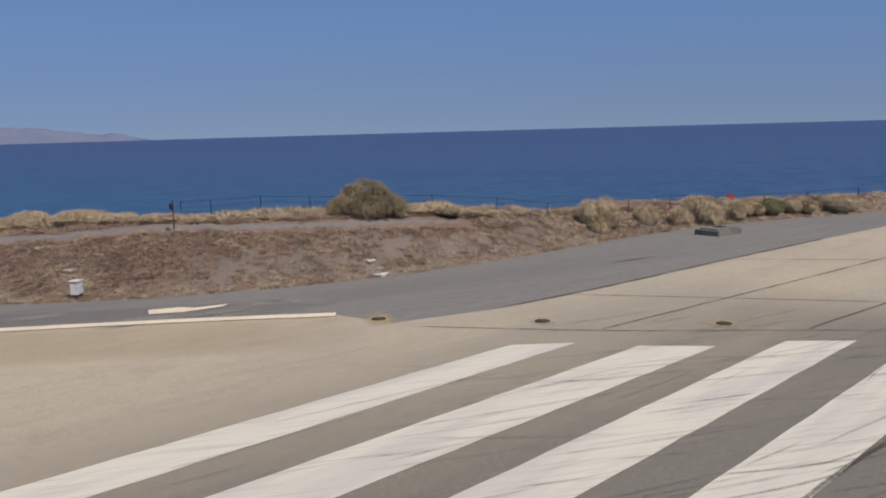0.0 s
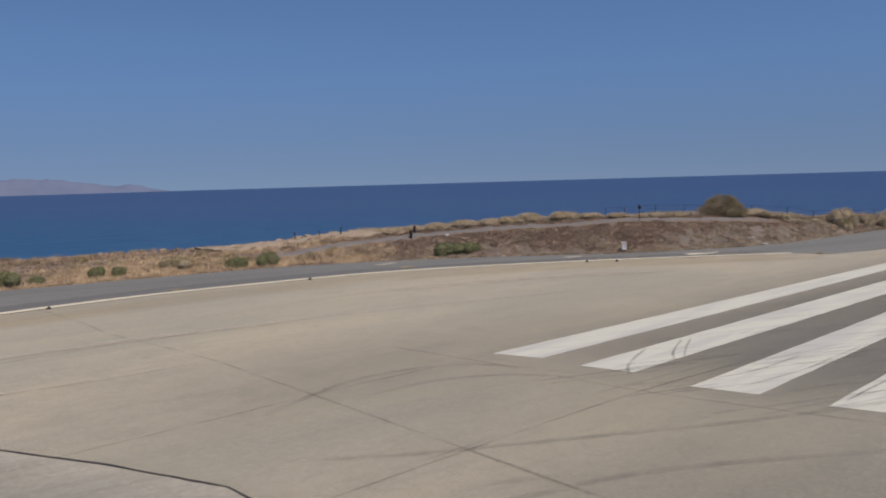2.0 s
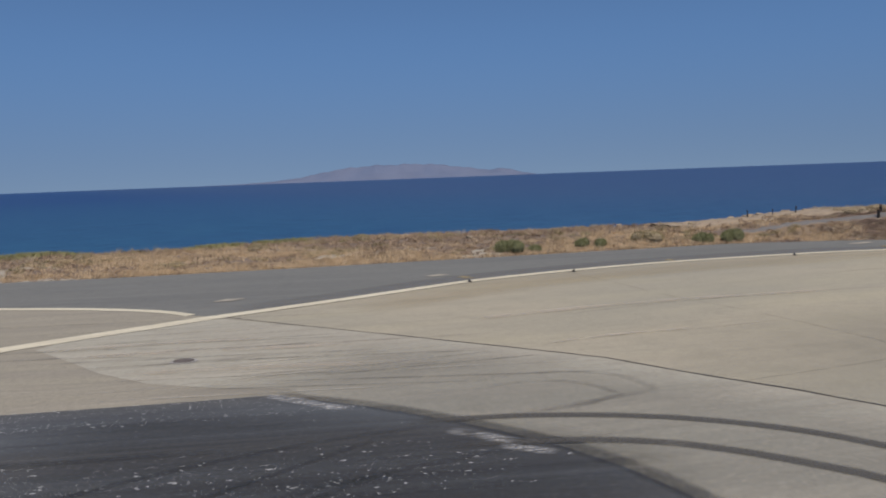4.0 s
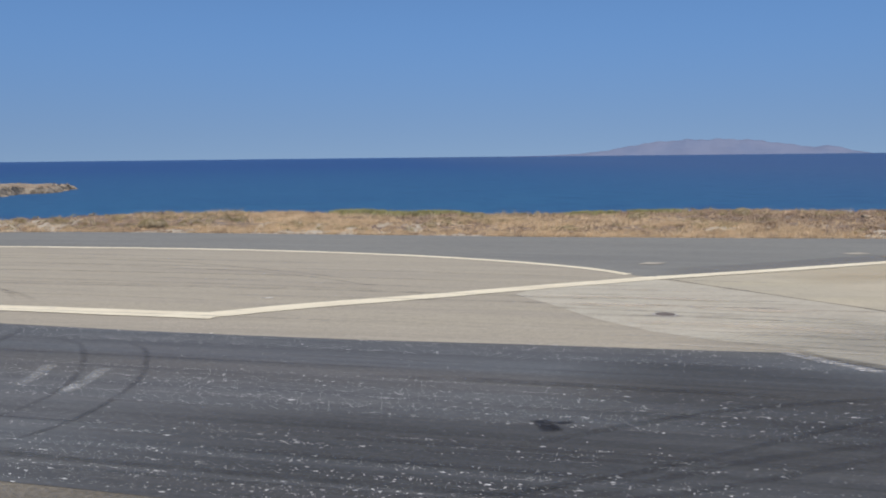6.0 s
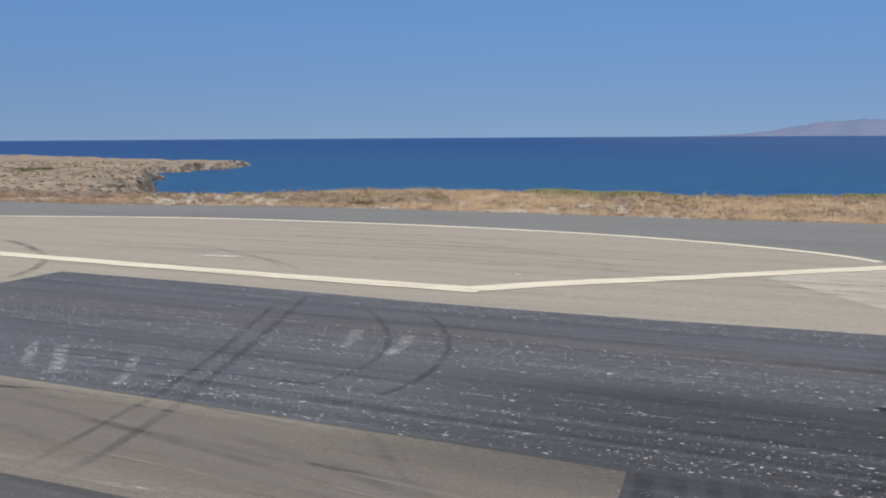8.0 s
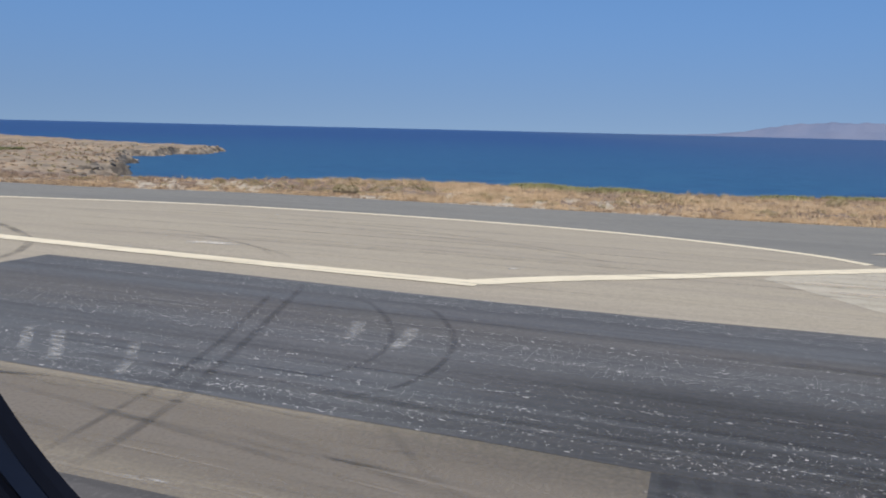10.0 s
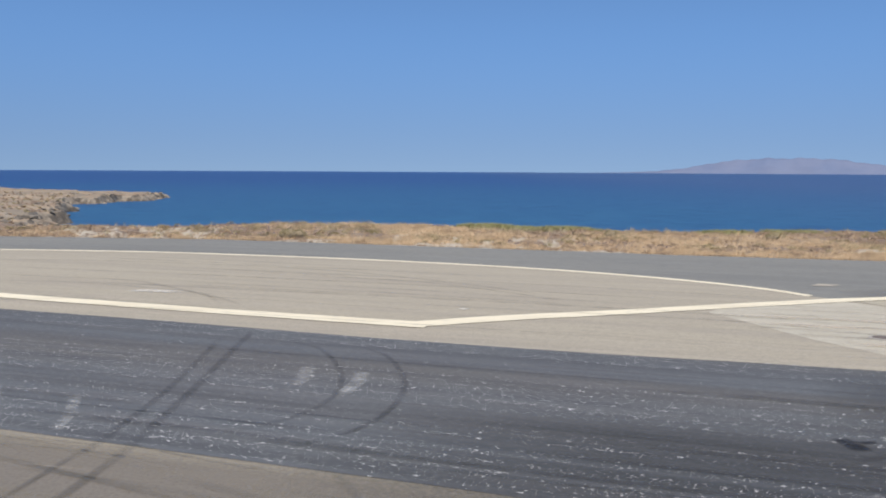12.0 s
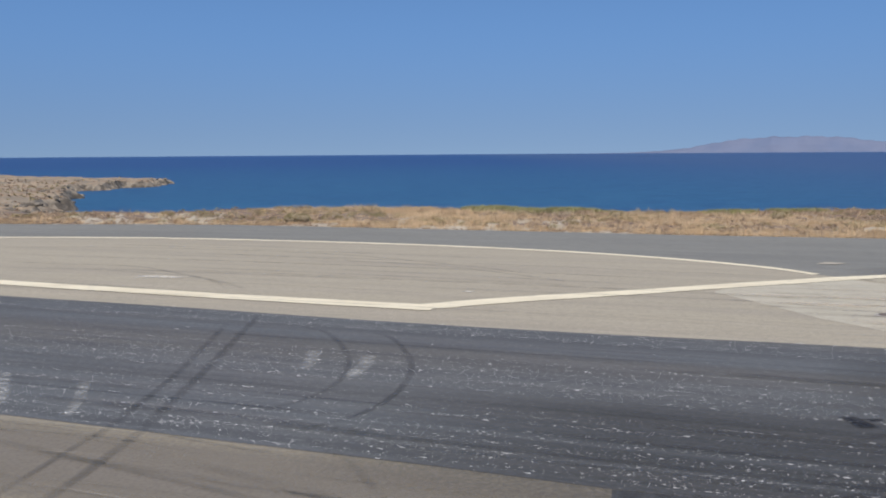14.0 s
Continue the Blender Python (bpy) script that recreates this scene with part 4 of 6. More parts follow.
# scuffs at the near ends of the stripes
T += [
    ([(32.2, 8.85), (32.9, 9.25), (33.9, 9.6), (35.0, 9.87)], 0.10, M_SCUFF),
    ([(33.95, 8.6), (34.6, 8.97), (35.4, 9.3), (36.6, 9.68)], 0.08, M_SCUFF),
    ([(34.5, 8.62), (35.6, 9.1), (36.9, 9.56)], 0.07, M_SCUFF),
    ([(32.4, 4.36), (34.29, 4.21), (35.8, 3.96), (37.0, 3.47), (38.4, 2.9)], 0.07, M_SCUFF),
    ([(32.6, 3.3), (34.1, 3.38), (35.3, 3.3), (37.0, 3.0)], 0.08, M_SCUFF),
    ([(32.4, 3.0), (33.2, 3.15), (34.0, 3.24)], 0.06, M_SCUFF),
    ([(32.4, 6.4), (34.6, 5.9), (36.5, 5.75), (38.1, 5.6)], 0.05, M_SCUFF),
    ([(32.7, 7.16), (34.0, 6.73), (36.3, 6.44)], 0.05, M_SCUFF),
    ([(42.8, 3.85), (40.3, 3.36), (38.6, 2.96)], 0.06, M_SCUFF),
    ([(38.5, 4.15), (39.5, 3.2)], 0.06, M_SCUFF),
    ([(36.1, 4.2), (38.1, 3.9), (40.0, 3.85), (41.8, 3.85)], 0.05, M_SCUFF),
]
# scuffs at the far ends of the stripes
T += [
    ([(56.3, 8.05), (57.6, 7.3), (58.8, 6.65)], 0.035, M_SCUFF),
    ([(56.1, 5.3), (57.1, 4.6)], 0.05, M_SCUFF),
    ([(58.1, 3.35), (59.5, 2.25), (61.2, 1.72)], 0.05, M_SCUFF),
    ([(57.2, 3.05), (58.4, 2.35), (59.5, 1.85)], 0.06, M_SCUFF),
    ([(60.6, 5.15), (62.1, 4.2)], 0.04, M_SCUFF),
]
# plain dark bars across the worn patch, only listed with the tyre marks
T += [([(2.42 + 0.43 * k, 10.78 - 0.09 * k), (1.95 + 0.43 * k, 8.4 - 0.05 * k)], 0.2 if k % 3 else 0.28, M_BAND) for k in range(9)]
rng = random.Random(5)
for k in range(30):
    # long faint streaks over the pad, along the way aircraft roll
    u0, wv, ln_ = rng.uniform(-20, 8), rng.uniform(24.0, 41.5), rng.uniform(8, 22)
    y0 = wv - 0.30 * u0
    if y0 - 0.3 * ln_ > 41 - 0.55 * max(u0 + ln_, 0) or y0 - 0.3 * ln_ < 21.5:
        continue
    T.append(([(u0 + ln_ * s_, y0 - (0.26 + 0.003 * k) * ln_ * s_ - 0.6 * s_ * s_) for s_ in (0, 0.33, 0.66, 1)], rng.uniform(0.1, 0.28), M_FAINT))
for k in range(100):
    x0, y0, ln_ = rng.uniform(8.8, 15), rng.uniform(19.0, 28.0), rng.uniform(3, 9)
    slope = rng.uniform(0.06, 0.5)
    if x0 + ln_ > 13.9 + (29.7 - (y0 - slope * ln_)) * 0.56:
        continue
    T.append(([(x0 + ln_ * s_, y0 - slope * ln_ * s_) for s_ in (0, 0.5, 1)], rng.uniform(0.03, 0.11), M_STREAK if k % 2 else M_CHALKSTREAK))
for k in range(64):
    # fine streaks on the pad between the dark strip and the grey band
    x0, v0, ln_, slope = rng.uniform(-12, 0.2), rng.uniform(0.1, 3.2), rng.uniform(1.2, 4.5), rng.uniform(0.2, 0.46)
    y0 = 11.55 - 0.34 * (x0 + 0.1) - v0
    if x0 + ln_ > 1.6:
        continue
    T.append(([(x0 + ln_ * s_, y0 - slope * ln_ * s_ - 0.12 * s_ * s_) for s_ in (0, 0.5, 1)], rng.uniform(0.02, 0.09), M_FINEDUST if k % 3 == 0 else M_FINE))
for k in range(460):
    # thin scuffs that cross the stripes
    x0, y0, ln_ = rng.uniform(30, 66), 11.5 - 16 * rng.random() ** 0.8, rng.uniform(1.2, 4.8)
    an, bend = SCUFF_TURN + rng.gauss(0.08, 0.2), rng.uniform(-0.02, 0.03)
    T.append(([(x0 + ln_ * s_ * math.cos(an) - ln_ * bend * s_ * s_ * math.sin(an), y0 + ln_ * s_ * math.sin(an) + ln_ * bend * s_ * s_ * math.cos(an)) for s_ in (0, 0.33, 0.66, 1)], rng.uniform(0.02, 0.055), M_SCUFF))
for k in range(13):
    # dark streaks along the asphalt strip
    u0, ln_ = rng.uniform(-12, 10), rng.uniform(4, 12)
    v0 = rng.choice((rng.uniform(2.0, 3.6), rng.uniform(5.9, 7.3), rng.uniform(7.4, 9.4)))
    p = [(-14.4 + 0.949 * (u0 + 14) + 0.949 * ln_ * s_ - 0.315 * v0, 26.8 - 0.315 * (u0 + 14) - 0.315 * ln_ * s_ - 0.949 * v0 + rng.uniform(-0.1, 0.1)) for s_ in (0, 0.5, 1)]
    if p[-1][0] > 12.5:
        continue
    T.append((p, rng.uniform(0.1, 0.24), M_SKID))
for k, (pts, wd, mt) in enumerate(T):
    on = {M_SKID: "asphalt", M_BAND: "asphalt", M_TRACK: "asphalt", M_SCUFF: "a white stripe"}.get(mt, "concrete")
    mark(soft_ribbon("tyre_mark", pts, wd * 1.15, 0.0255 + 0.00002 * k, mt, 0.3 if mt is M_SCUFF else 0.06 if len(pts) == 2 else 0.9 if mt is M_RUBBER else 1.5), "dark rubber tyre mark on " + on, "tyre mark")

# flakes of paint on the dark strip, in three bands along it
rs = np.random.RandomState(11)
ux, uy = math.cos(ALONG), math.sin(ALONG)
vx, vy = uy, -ux
poly_dark = [tuple(p) for p in smooth_line(TOP, 2)] + RIGHT[1:-1] + BOTTOM + [(-15.5, 23.21)]
fl_v, fl_f = [], []
for v0, v1, count in ((0.2, 1.9, 16000), (3.9, 6.3, 15000), (7.3, 10.9, 22000), (11.4, 13.4, 2000), (0.0, 10.8, 1500)):
    rows_ = rs.uniform(v0, v1, 26)
    spots_ = rs.uniform(-14, 19, (26, 40))
    for k in range(count):
        r_ = rs.randint(26)
        # most flakes lie in short broken rows, some are strewn between
        u_ = -14.0 + 33 * rs.beta(1.5, 1.1) if rs.rand() < 0.4 else spots_[r_, rs.randint(40)] + rs.normal(0, 0.35)
        v_ = rows_[r_] + rs.normal(0, 0.04)
        px = -14.4 + ux * (u_ + 14.0) + vx * v_
        py = 27.15 + uy * (u_ + 14.0) + vy * v_
        lw = min(rs.lognormal(-5.1, 0.75), 0.07)
        lh = min(lw * rs.uniform(0.22, 0.6), 0.016)
        nv = len(fl_v)
        for q in range(6):
            an = q * math.pi / 3 + rs.uniform(-0.4, 0.4)
            du, dv = lw * math.cos(an) * rs.uniform(0.6, 1.2), lh * math.sin(an) * rs.uniform(0.5, 1.3)
            fl_v.append((px + ux * du + vx * dv, py + uy * du + vy * dv, Z1 + 0.001))
        fl_f.append(tuple(range(nv + 5, nv - 1, -1)))
c_ = np.array([np.mean(fl_v[i:i + 6], axis=0) for i in range(0, len(fl_v), 6)])
keep = (inside(poly_dark, c_[:, 0], c_[:, 1]) | inside([(2.0, 10.2), (1.7, 8.6), (5.2, 7.9), (7.0, 9.4)], c_[:, 0], c_[:, 1])) & ((c_[:, 0] < 8.5) | (rs.rand(len(c_)) < 0.55))
fl_f = [fc for fc, kk in zip(fl_f, keep) if kk]
tagged(mesh_ob("paint_flakes", fl_v, fl_f, M_FLAKE), "flakes of old white paint on dark asphalt", "paint flakes", kind="stuff")

# worn white bars and scrubbed patches
for k, (pts, wd) in enumerate((([(-2.98, 17.1), (-2.84, 17.9), (-2.93, 18.95)], 0.4), ([(-1.9, 16.4), (-1.7, 17.3), (-1.63, 18.4)], 0.4), ([(-8.85, 15.4), (-9.2, 16.2), (-9.8, 17.35)], 0.3),
                ([(-7.9, 14.7), (-8.25, 15.6), (-8.6, 16.3), (-9.0, 17.1)], 0.36), ([(-6.43, 14.05), (-6.6, 15.1), (-7.07, 16.45)], 0.28), ([(12.78, 17.9), (13.35, 16.9), (13.9, 15.95)], 0.42), ([(14.98, 13.75), (15.3, 13.15), (15.64, 12.55)], 0.42),
                ([(15.3, 12.55), (15.95, 11.72)], 0.36), ([(-4.6, 9.95), (-3.6, 9.75)], 0.12), ([(-2.0, 9.0), (-1.2, 8.8)], 0.12))):
    mark(soft_ribbon("worn_bar", pts, wd, 0.0292 + 0.00003 * k, M_BARS if 5 <= k <= 7 else M_WORN, 0.25, 0.15), "worn white painted bar on dark asphalt")
for k, (pts, wd) in enumerate((([(6.63, 13.86), (6.69, 13.5), (6.7, 13.2)], 0.36), ([(6.75, 13.7), (6.92, 13.62), (7.18, 13.66)], 0.16), ([(6.78, 13.55), (6.82, 13.25)], 0.2))):
    mark(soft_ribbon("oil_stain", pts, wd, 0.0295 + 0.00003 * k, M_OILFILM, 0.12, 0.1), "black oil stain on asphalt", "stain")
mark(soft_ribbon("rubber_film", [(-2, 13.8), (5, 12.0), (11, 10.73), (17.03, 9.22)], 6.0, 0.0166, M_DARKFILM, 5.0), "dark rubber film along the asphalt", "stain")
mark(soft_ribbon("rubber_film", [(7.5, 17.0), (11.58, 14.41), (14.26, 11.81), (15.6, 8.7)], 5.5, 0.0168, M_DARKFILM, 2.5), "dark rubber film along the asphalt", "stain")
mark(soft_ribbon("rubber_film", [(12.95, 17.93), (14.28, 16.2), (15.18, 14.64), (15.84, 13.22), (16.29, 11.92), (16.51, 10.8), (16.58, 9.6), (16.55, 8.2)], 0.55, 0.0169, M_DARKFILM, 0.5), "dark blurred rim of the asphalt", "stain")
mark(soft_ribbon("white_mark", [(0.51, 26.87), (0.69, 26.92), (0.90, 26.75)], 0.4, 0.0296, M_CHALK, 0.1, 0.1), "small pale scuff on concrete", "marking")
# browner pad tone; part of its darkness is painted-in vignetting
mark(soft_ribbon("brown_film", [(-20, 15.5), (-11, 13.0), (-4.5, 10.8), (1.6, 8.6), (4.5, 7.6)], 6.4, 0.0105, M_BROWNFILM, 1.0), "darker brown film on the pad", "stain")
mark(soft_ribbon("white_mark", [(-11.28, 30.48), (-10.53, 30.67), (-9.18, 30.27)], 0.7, 0.0297, M_CHALK, 0.5, 0.2), "faded pale streak on concrete", "marking")
for k, (pts, wd) in enumerate((([(8.5, 26.2), (11.02, 25.56), (14.56, 24.27)], 0.5), ([(9.41, 24.59), (12.55, 23.51), (16.13, 22.07)], 0.6), ([(10.31, 21.78), (13.08, 20.76), (17.18, 18.94)], 0.6), ([(20.45, 19.18), (22.11, 19.19), (24.85, 18.67)], 0.3), ([(20.24, 23.64), (26.45, 23.17), (33.35, 21.34)], 0.7), ([(39.98, 24.13), (46.32, 21.52), (51.95, 17.3)], 1.4))):
    mark(soft_ribbon("dust_streak", pts, wd, 0.0298 + 0.00002 * k, M_DUST, 1.0), "pale dusty streak on concrete", "stain")

mark(soft_ribbon("worn_bar", [(1.80, 9.11), (1.74, 8.87), (1.66, 8.64)], 0.14, 0.0299, M_WORN, 0.1, 0.1), "worn white painted bar on dark asphalt")
mark(soft_ribbon("worn_bar", [(2.16, 8.95), (2.37, 8.91), (2.62, 8.85)], 0.4, 0.02995, M_WORN, 0.2, 0.1), "worn white painted bar on dark asphalt")

# manhole cover with its frame
bm = bmesh.new()
bmesh.ops.create_cone(bm, cap_ends=True, segments=28, radius1=0.26, radius2=0.25, depth=0.024, matrix=Matrix.Translation((0, 0, 0.012)))
cover = part("manhole_cover", bm, M_IRON)
cover.location = (11.80, 22.53, 0.014)
bm = bmesh.new()
for k in range(28):
    a0, a1 = k * math.pi / 14, (k + 1) * math.pi / 14
    q = [bm.verts.new((r_ * math.cos(t_), r_ * math.sin(t_), z_)) for r_, t_, z_ in ((0.27, a0, 0.018), (0.27, a1, 0.018), (0.35, a1, 0.004), (0.35, a0, 0.004))]
    bm.faces.new(q[::-1])
part("frame", bm, M_CONC, cover)
tagged(cover, "round rusty manhole cover set in concrete", "manhole cover")

# ---------------------------------------------------------------- edge lights and small fittings


def edge_light(x, y, z=0.016):
    """A low elevated edge light: base plate, stem, glass cap."""
    bm = bmesh.new()
    bmesh.ops.create_cone(bm, cap_ends=True, segments=14, radius1=0.11, radius2=0.09, depth=0.03, matrix=Matrix.Translation((0, 0, 0.02)))
    base = part("edge_light", bm, M_METAL)
    part("stem", tube_bm((0, 0, 0.035), (0, 0, 0.055), 0.05, 0.045), M_METAL, base)
    bm = bmesh.new()
    bmesh.ops.create_uvsphere(bm, u_segments=12, v_segments=8, radius=0.05, matrix=Matrix.Translation((0, 0, 0.06)) @ Matrix.Diagonal((1, 1, 0.7, 1)))
    part("lens_cap", bm, M_METAL, base)
    base.location = (x, y, z)
    return tagged(base, "small dark runway edge light beside the line", "runway light", group="edge lights")


for x, y in ((24.52, 31.83), (29.71, 32), (41.11, 30.36), (53.75, 23.19), (54.61, 21.93)):
    edge_light(x, y)
PATCHES = [(((14.36, 33.05), (14.93, 33.53), (15.63, 33.22), (15.04, 32.83)), M_PALEPATCH, "pale repaired spot on asphalt"),
                    (((23.86, 35.15), (24.78, 35.2), (25.01, 34.7), (24.1, 34.65)), M_PALEPATCH, "pale repaired spot on asphalt"),
                    (((24.59, 33.85), (25.19, 33.91), (25.61, 32.87), (25.01, 32.9)), M_YELLOW, "ochre painted strip on asphalt"),
                    (((47.36, 32.68), (48.89, 32.75), (48.95, 32.22), (47.51, 32.08)), M_PALEPATCH, "pale repaired spot on asphalt"),
                    (((46.92, 30.65), (47.86, 30.6), (48.18, 29.83), (47.17, 29.91)), M_YELLOW, "ochre painted strip on asphalt"),
                    (((35.16, 33.11), (35.95, 33.1), (35.99, 32.48), (35.41, 32.49)), M_YELLOW, "ochre painted strip on asphalt")]
PATCHES += [(((55.5, 25.85), (56.7, 25.43), (56.14, 24.88), (55.01, 25.2)), M_PALEPATCH, "pale repaired spot on asphalt"),
                    (((55.39, 23.63), (56.27, 23.22), (55.49, 22.58), (54.76, 22.89)), M_YELLOW, "ochre painted strip on asphalt"),
                    (((59.75, 20.75), (60.5, 20.32), (60.7, 19.9), (61.6, 19.5), (61.3, 19.32), (60.2, 19.62), (59.45, 20.2)), M_WHITE, "white painted arrow shape on asphalt"),
                    (((62.1, 15.16), (62.9, 14.6), (63.11, 13.66), (62.42, 13.91)), M_YELLOW, "ochre ring round a ground light"),
                    (((64.38, 11.08), (65, 10.85), (65.13, 10.31), (64.53, 10.43)), M_YELLOW, "ochre ring round a ground light"),
                    (((66.4, 7.36), (67.24, 7.12), (67.52, 6.44), (66.82, 6.56)), M_YELLOW, "ochre ring round a ground light")]
for pts, mt, lb in PATCHES:
    if mt is M_YELLOW and len(pts) == 4:
        ends = [((a_[0] + b_[0]) / 2, (a_[1] + b_[1]) / 2) for a_, b_ in ((pts[0], pts[3]), (pts[1], pts[2]))]
        mark(soft_ribbon("ground_patch", ends, 1.2 * math.dist(pts[0], pts[3]), 0.018, M_OCHRE, 0.2, 0.1), lb)
        continue
    mark(sheet("ground_patch", list(pts), 0.018, mt), lb)
for x, y in ((62.63, 14.37), (64.78, 10.68), (67, 6.88)):
    bm = bmesh.new()
    bmesh.ops.create_cone(bm, cap_ends=True, segments=18, radius1=0.2, radius2=0.17, depth=0.012, matrix=Matrix.Translation((0, 0, 0.006)))
    gl = part("ground_light", bm, M_METAL)
    bm = bmesh.new()
    bmesh.ops.create_cone(bm, cap_ends=True, segments=12, radius1=0.08, radius2=0.06, depth=0.012, matrix=Matrix.Translation((0, 0, 0.017)))
    part("lens", bm, M_RUST, gl)
    gl.location = (x, y, 0.022)
    tagged(gl, "flush dark ground light in ochre paint", "runway light", group="ground lights")

# ---------------------------------------------------------------- vegetation
rs = np.random.RandomState(21)


ROAD = [(45.5, 39.7), (49.6, 38.6), (52.4, 37.3), (54.6, 35.6), (56.9, 33.5), (59.2, 31.0), (61.3, 28.9), (63.2, 26.9), (65.1, 25.1), (67.0, 23.7), (69.2, 22.5), (71.6, 21.7), (74.0, 21.0)]
road_s = smooth_line(ROAD, 1.0)

def blades(p, h, w, lean, out=None, rg=rs):
    """One thin triangle for each base point: heights h, widths w, sideways lean as a part of h."""
    n = len(p)
    a_, b_ = rg.uniform(0, 6.283, n), rg.uniform(0, 6.283, n)
    side = np.stack([np.cos(a_) * w / 2, np.sin(a_) * w / 2, np.zeros(n)], 1)
    if out is None:
        tip = p + np.stack([np.cos(b_) * lean * h, np.sin(b_) * lean * h, h], 1)
    else:
        tip = p + out
        up_ = np.cross(out, rg.normal(size=(n, 3)))
        side = up_ / (np.linalg.norm(up_, axis=1)[:, None] + 1e-9) * (w / 2)[:, None]
    return np.stack([p - side, p + side, tip], 1)


def field(count, x0, x1, lo, hi, test=None, rg=rs):
    """Random spots between the paved edge (lo metres beyond it) and the crest (hi metres short of it)."""
    got = []
    total = 0
    while total < count:
        x = rg.uniform(x0, x1, 20000)
        y = rg.uniform(0, 75, 20000)
        ok = ~inside(PAVED, x, y) & inside(LAND, x, y)
        x, y = x[ok], y[ok]
        de, dc = dist_to(EDGE, x, y), dist_to(CREST, x, y)
        ok = (de > lo) & (dc > hi) & (dist_to(road_s, x, y) > 0.6)
        if test is not None:
            ok &= test(x, y, de, dc, rg)
        got.append(np.stack([x[ok], y[ok]], 1))
        total += int(ok.sum())
    return np.concatenate(got)[:count]


def tufts(xy, per, spread, h, w, lean, rg=rs):
    n = len(xy)
    hh = np.repeat(rg.uniform(h[0], h[1], n), per) * rg.uniform(0.6, 1.1, n * per)
    p = np.repeat(xy, per, 0) + rg.normal(0, spread, (n * per, 2))
    z = np.repeat(ground_z(xy[:, 0], xy[:, 1]), per) - 0.03
    return blades(np.column_stack([p, z]), hh, rg.uniform(w[0], w[1], n * per), lean * rg.uniform(0.3, 1.0, n * per), rg=rg)


def mounds(xy, per, r, squash, w, rg=rs):
    """Low round clumps: blades that fan out of one foot."""
    n = len(xy)
    rr = np.repeat(rg.uniform(r[0], r[1], n), per)
    d = rg.normal(size=(n * per, 3))
    d[:, 2] = np.abs(d[:, 2])
    d /= np.linalg.norm(d, axis=1)[:, None]
    z = np.repeat(ground_z(xy[:, 0], xy[:, 1]), per)
    start = np.column_stack([np.repeat(xy, per, 0), z]) + d * (rr * 0.45)[:, None] * np.array([1, 1, squash])
    out = d * (rr * rg.uniform(0.4, 0.65, n * per))[:, None] * np.array([1, 1, squash]) + rg.normal(0, 0.03, (n * per, 3))
    return blades(start, None, rg.uniform(w[0], w[1], n * per), None, out, rg)


def stuff(name, tris, material, label, category="grass"):
    return tagged(new(name, tri_ob(name, np.concatenate(tris), material)), label, category, kind="stuff")


def bare(x, y):
    return (wave(x, y, 11.0, 31) > 0.42) | ((x > -26) & (x < -15) & (wave(x, y, 4.0, 32) > -0.1)) | ((x > -3) & (x < 7) & (wave(x, y, 4.0, 33) > 0.1))


def gold_test(x, y, de, dc, rg):
    m = wave(x, y, 14.0, 41)
    share = np.interp(x, [-60, -24, -20, -6, -3, 14, 24, 50], [0.2, 0.2, 0.4, 0.4, 1, 1, 0.6, 0.6])
    share = share * np.where((de > 6.0 + 1.5 * wave(x, y, 5.0, 42)) & (x > 2), 0.3, 1.0)
    near_bare = bare(x, y) & (de < 4.5)
    return (~near_bare | (rg.rand(len(x)) < 0.12)) & ((m > -0.1) | (rg.rand(len(x)) < 0.22)) & (rg.rand(len(x)) < share)


def brown_test(x, y, de, dc, rg):
    m = wave(x, y, 14.0, 41)
    return ((m < 0.0) | ((dc < 5) & (rg.rand(len(x)) < 0.5)) | (rg.rand(len(x)) < 0.12) | (x < -21) | (x > 24)) & (rg.rand(len(x)) < np.where((de > 6) & (x > 2), 1.0, np.interp(x, [-60, -24, -20, -5, 15, 26, 50], [1, 1, 0.5, 0.3, 0.3, 0.9, 0.9])))


stuff("dry_grass", [tufts(field(8200, -60, 52, 0.15, 1.0, gold_test), 20, 0.16, (0.10, 0.36), (0.014, 0.028), 0.7),
                    tufts(field(2700, -40, 50, 0.1, 1.0, lambda x, y, de, dc, rg: (de < 2.0) & ~bare(x, y)), 20, 0.13, (0.10, 0.25), (0.016, 0.032), 0.7)],
      M_GOLD, "golden dry grass along the asphalt edge")
# first clumps: a brown row added as the shade line at the grass foot
stuff("brown_scrub", [mounds(field(1600, -60, 52, 0.02, 1.0, lambda x, y, de, dc, rg: de < 0.4), 24, (0.07, 0.16), 0.6, (0.012, 0.024)), mounds(field(3500, -60, 52, 0.3, 0.3, brown_test), 28, (0.16, 0.4), 0.7, (0.025, 0.05))], M_BROWN, "brown dead scrub between dry grass, with a shade-dark edge row", "scrub")
stuff("olive_scrub", [mounds(field(600, -60, 50, 1.5, 0.3, lambda x, y, de, dc, rg: (wave(x, y, 8.0, 44) > 0.25) | ((x > -20) & (x < -4) & (rg.rand(len(x)) < 0.6))), 70, (0.25, 0.5), 0.65, (0.014, 0.028))], M_OLIVE, "olive and straw coloured low scrub", "scrub")
LIME = ((1.5, 10.5), (17.0, 19.6), (21.5, 24.0))
stuff("green_groundcover", [tufts(field(2100, 0, 36, 4.0, -0.9, lambda x, y, de, dc, rg: (dc < 1.9) & np.any([(x > a_ + 0.7 * np.sin(y)) & (x < b_ + 0.7 * np.sin(y * 1.7)) for a_, b_ in LIME], axis=0)), 9, 0.2, (0.2, 0.36), (0.05, 0.1), 0.9)],
      M_LIME, "lime green creeping plants near the shore edge", "ground cover")
